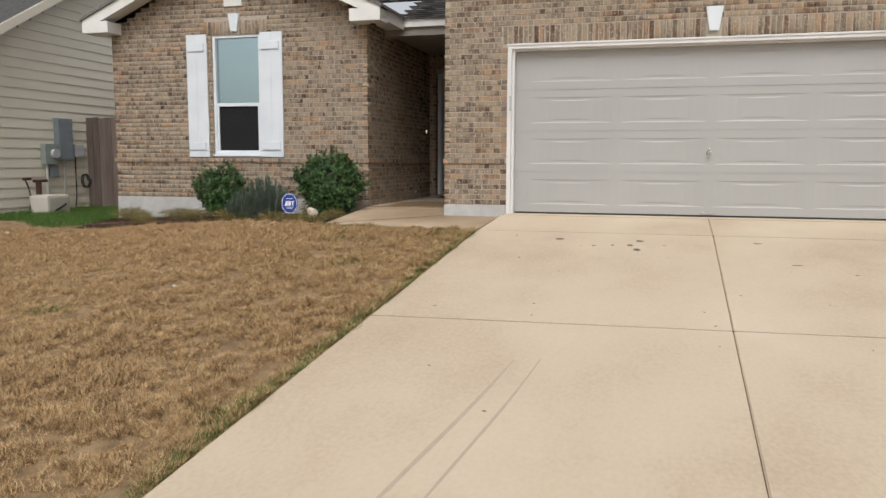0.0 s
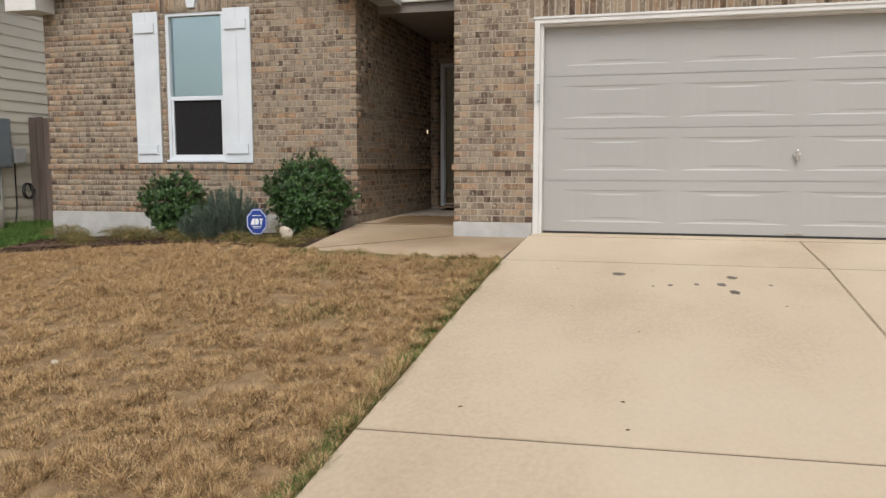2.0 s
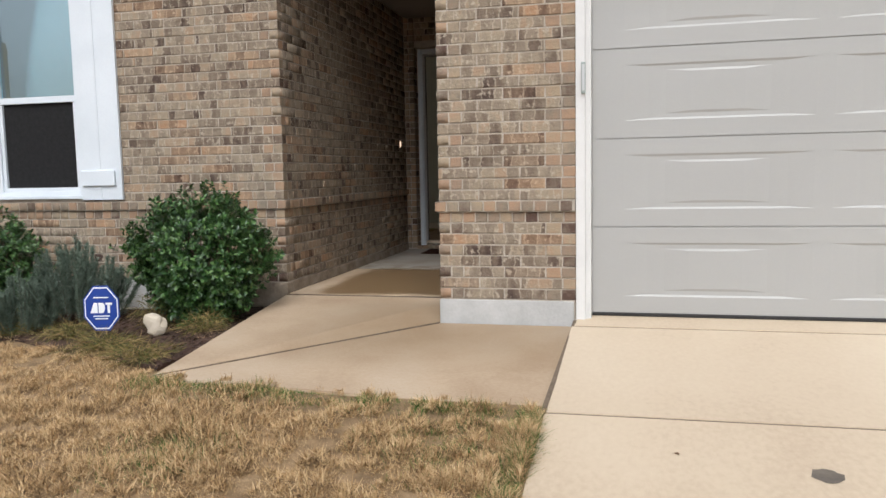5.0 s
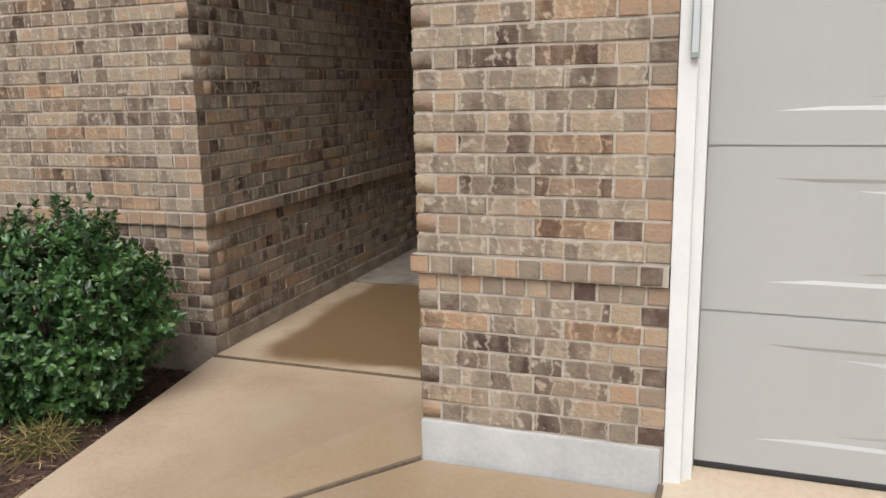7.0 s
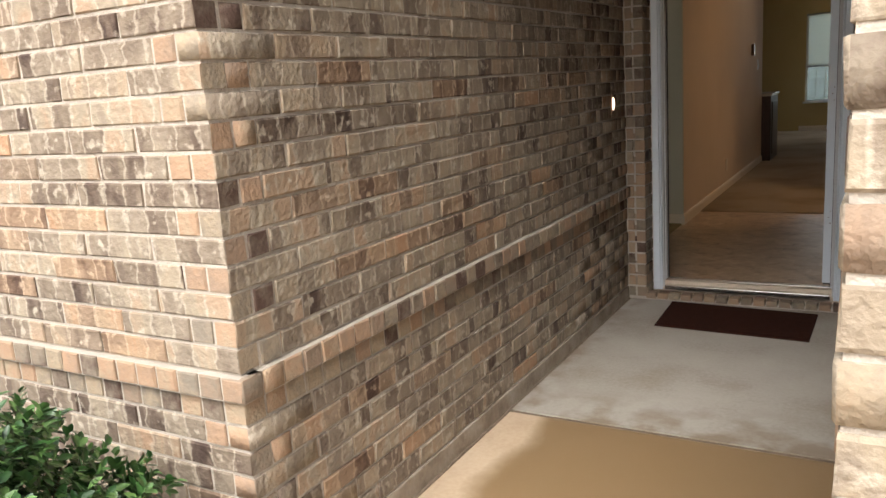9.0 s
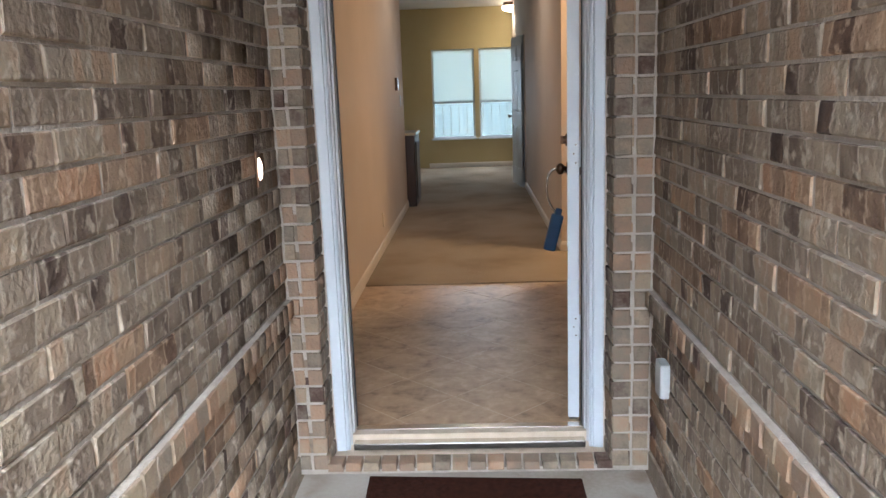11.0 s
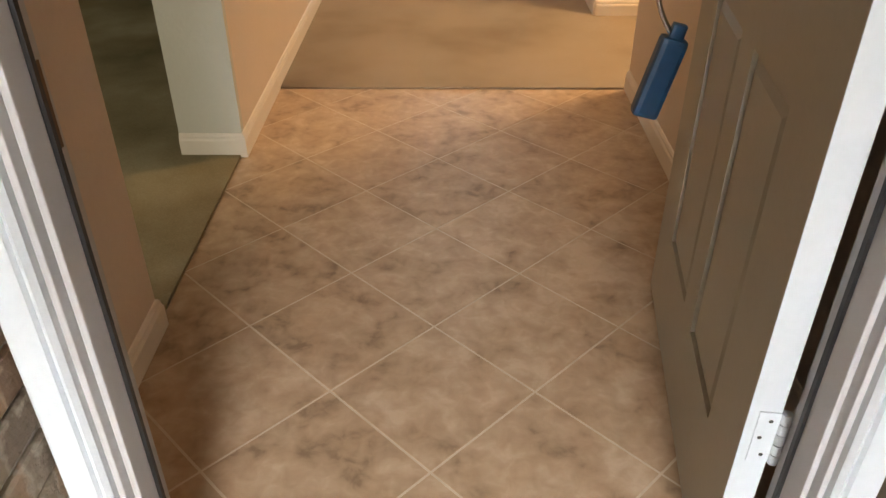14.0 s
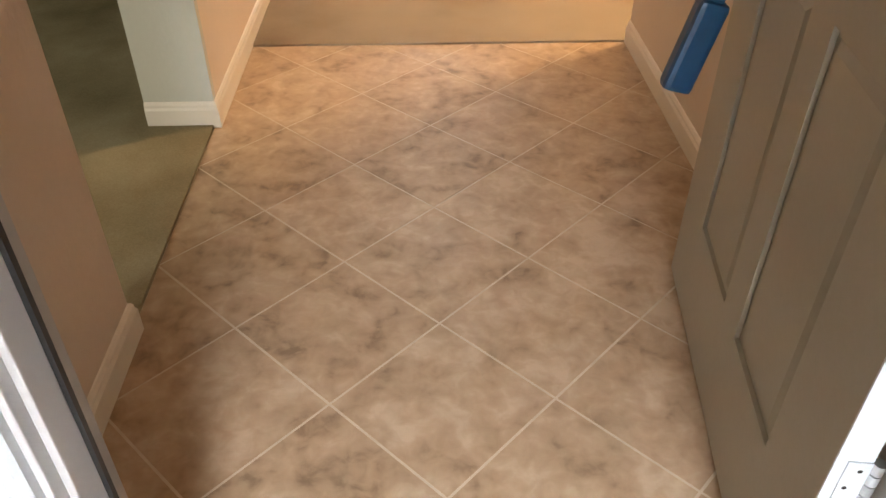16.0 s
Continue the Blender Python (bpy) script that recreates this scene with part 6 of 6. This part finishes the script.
def blades(name, n, sampler, length, width, mat, label, lean=0.7, category="grass", lift=0.0):
    p = sampler(n)
    n = len(p)
    a = npr.random(n) * 2 * np.pi
    l_ = length * (0.55 + 0.9 * npr.random(n)) * patchy(p)
    tilt = lean * npr.random(n) ** 0.4
    d = np.stack([np.cos(a) * np.sin(tilt * 1.4), np.sin(a) * np.sin(tilt * 1.4), np.cos(tilt * 1.4)], 1)
    b = a + np.pi / 2 + npr.normal(scale=0.5, size=n)
    s = np.stack([np.cos(b), np.sin(b), np.zeros(n)], 1) * width * (0.6 + 0.8 * npr.random(n))[:, None]
    z = ground_height(p[:, 0], p[:, 1])
    base = np.stack([p[:, 0], p[:, 1], z - 0.004 + lift * (patchy(p) - 0.6) * npr.random(n)], 1)
    v = np.stack([base - s, base + s, base + d * l_[:, None]], 1).reshape(-1, 3)
    return from_arrays(name, v, np.arange(3 * n).reshape(-1, 3), mat, None, label, category, "stuff")


def clumpy(p, cell=0.11, amount=0.045):
    """Pulls blades together into clumps."""
    c = np.floor(p / cell)
    h = np.sin(c[:, 0] * 127.1 + c[:, 1] * 311.7) * 43758.5
    g = np.sin(c[:, 0] * 269.5 + c[:, 1] * 183.3) * 43758.5
    ctr = (c + 0.5 + 0.4 * np.stack([h - np.floor(h) - 0.5, g - np.floor(g) - 0.5], 1)) * cell
    return ctr + (p - ctr) * (0.35 + 0.9 * npr.random(len(p)))[:, None]


def lawn_sampler(n):
    y = -9.6 + 8.9 * npr.random(n) ** 0.9
    x = -0.03 - 9.2 * npr.random(n) ** 1.35
    p = clumpy(np.stack([x, y], 1))
    x, y = p[:, 0], p[:, 1]
    edge = np.where(x > -2.0, -1.53 + 0.09 * (x + 0.03) * -1.0 - 0.02, np.where(x > -3.2, -1.30 + 0.70 * (-2.0 - x), -0.46))
    edge = edge + 0.04 * np.sin(x * 23) + 0.03 * np.sin(x * 51)
    return p[(x < -0.035) & (y < edge)]


blades("dormant_lawn", 1450000, lawn_sampler, 0.036, 0.0017, DRY, "dormant straw-brown lawn beside the driveway", 1.05, lift=0.035)


def edge_sampler(n):
    y = -9.6 + 8.0 * npr.random(n)
    x = -0.03 - np.abs(npr.normal(scale=0.045, size=n)) + 0.012 * np.sin(y * 9)
    top = npr.random(n) < 0.14
    x2 = -0.05 - 2.0 * npr.random(n)
    y2 = -1.58 - 0.09 * (-(x2 + 0.03)) * -1.0 - np.abs(npr.normal(scale=0.09, size=n))
    x, y = np.where(top, x2, x), np.where(top, y2, y)
    return np.stack([x, y], 1)


blades("edge_grass", 30000, edge_sampler, 0.046, 0.0022, GREEN, "green grass along the driveway edge", 1.0)
blades("edge_straw", 24000, edge_sampler, 0.04, 0.002, DRY, "straw grass hanging over the driveway edge", 1.1)


def patch_sampler(n):
    spots = [(-0.35, -1.95, 0.25), (-0.9, -3.4, 0.25), (-0.12, -6.8, 0.12), (-1.4, -2.2, 0.2), (-2.6, -5.2, 0.15), (-0.15, -2.6, 0.15)]
    k = npr.integers(0, len(spots), n)
    s = np.array(spots)[k]
    return s[:, :2] + npr.normal(size=(n, 2)) * s[:, 2:] * 0.6


def patch_kept(n):
    p = patch_sampler(n)
    return p[(p[:, 0] < -0.03) & (p[:, 1] < -1.62)]


blades("green_patches", 6000, patch_kept, 0.04, 0.002, GREEN, "thin green shoots in the dormant lawn", 0.9)


def side_sampler(n):
    p = np.stack([npr.uniform(-9.15, -6.35, n), -0.6 + 4.0 * npr.random(n)], 1)
    return p[p[:, 1] > -0.25 + 0.25 * np.sin(p[:, 0] * 3) - 0.15 * npr.random(len(p))]


blades("side_grass", 60000, side_sampler, 0.06, 0.003, GREEN, "green grass strip between the houses", 0.7)


# ---- floor tiles, last the bricks ----
def clip_poly(poly, x0, x1, y0, y1):
    for axis, lim, sg in ((0, x0, 1), (0, x1, -1), (1, y0, 1), (1, y1, -1)):
        out = []
        for i in range(len(poly)):
            p, q = poly[i - 1], poly[i]
            ip, iq = sg * (p[axis] - lim) >= 0, sg * (q[axis] - lim) >= 0
            if ip != iq:
                t = (lim - p[axis]) / (q[axis] - p[axis])
                out.append((p[0] + t * (q[0] - p[0]), p[1] + t * (q[1] - p[1])))
            if iq:
                out.append(q)
        poly = out
        if len(poly) < 3:
            return []
    return poly


TS, TG = 0.330, 0.005
OX, OY = -1.807, 4.565
cs = math.sqrt(0.5)
for i in range(-9, 12):
    for j in range(-9, 12):
        loc = [(i * TS + TG / 2, j * TS + TG / 2), ((i + 1) * TS - TG / 2, j * TS + TG / 2), ((i + 1) * TS - TG / 2, (j + 1) * TS - TG / 2), (i * TS + TG / 2, (j + 1) * TS - TG / 2)]
        wp = [(OX + (u - w) * cs, OY + (u + w) * cs) for u, w in loc]
        wp = clip_poly(wp, LX - 0.010, RXW - 0.001, PY1 + 0.252, 6.376)
        if len(wp) < 3:
            continue
        bm = bmesh.new()
        up = [bm.verts.new((x, y, FZ)) for x, y in wp]
        cx, cy = sum(p[0] for p in wp) / len(wp), sum(p[1] for p in wp) / len(wp)
        for v_ in up:
            d_ = Vector((cx - v_.co.x, cy - v_.co.y, 0))
            v_.co += d_.normalized() * 0.0008 if d_.length > 0.01 else Vector()
        lo = [bm.verts.new((x, y, FZ - 0.0025)) for x, y in wp]
        bm.faces.new(up)
        k = len(wp)
        for q_ in range(k):
            bm.faces.new((lo[q_], lo[(q_ + 1) % k], up[(q_ + 1) % k], up[q_]))
        part("tile", bm, TILE, floor)

for wall, rot_m, todo, rnd in pending_bricks:
    for u, z, w, h, proud in todo:
        me = brick_mesh(w, h, 0.067 if w > 0.04 else 0.03, rnd.randrange(4))
        ob = new("brick", me)
        ob.parent = wall
        ob.matrix_basis = rot_m @ Matrix.Translation((u, -proud, z))
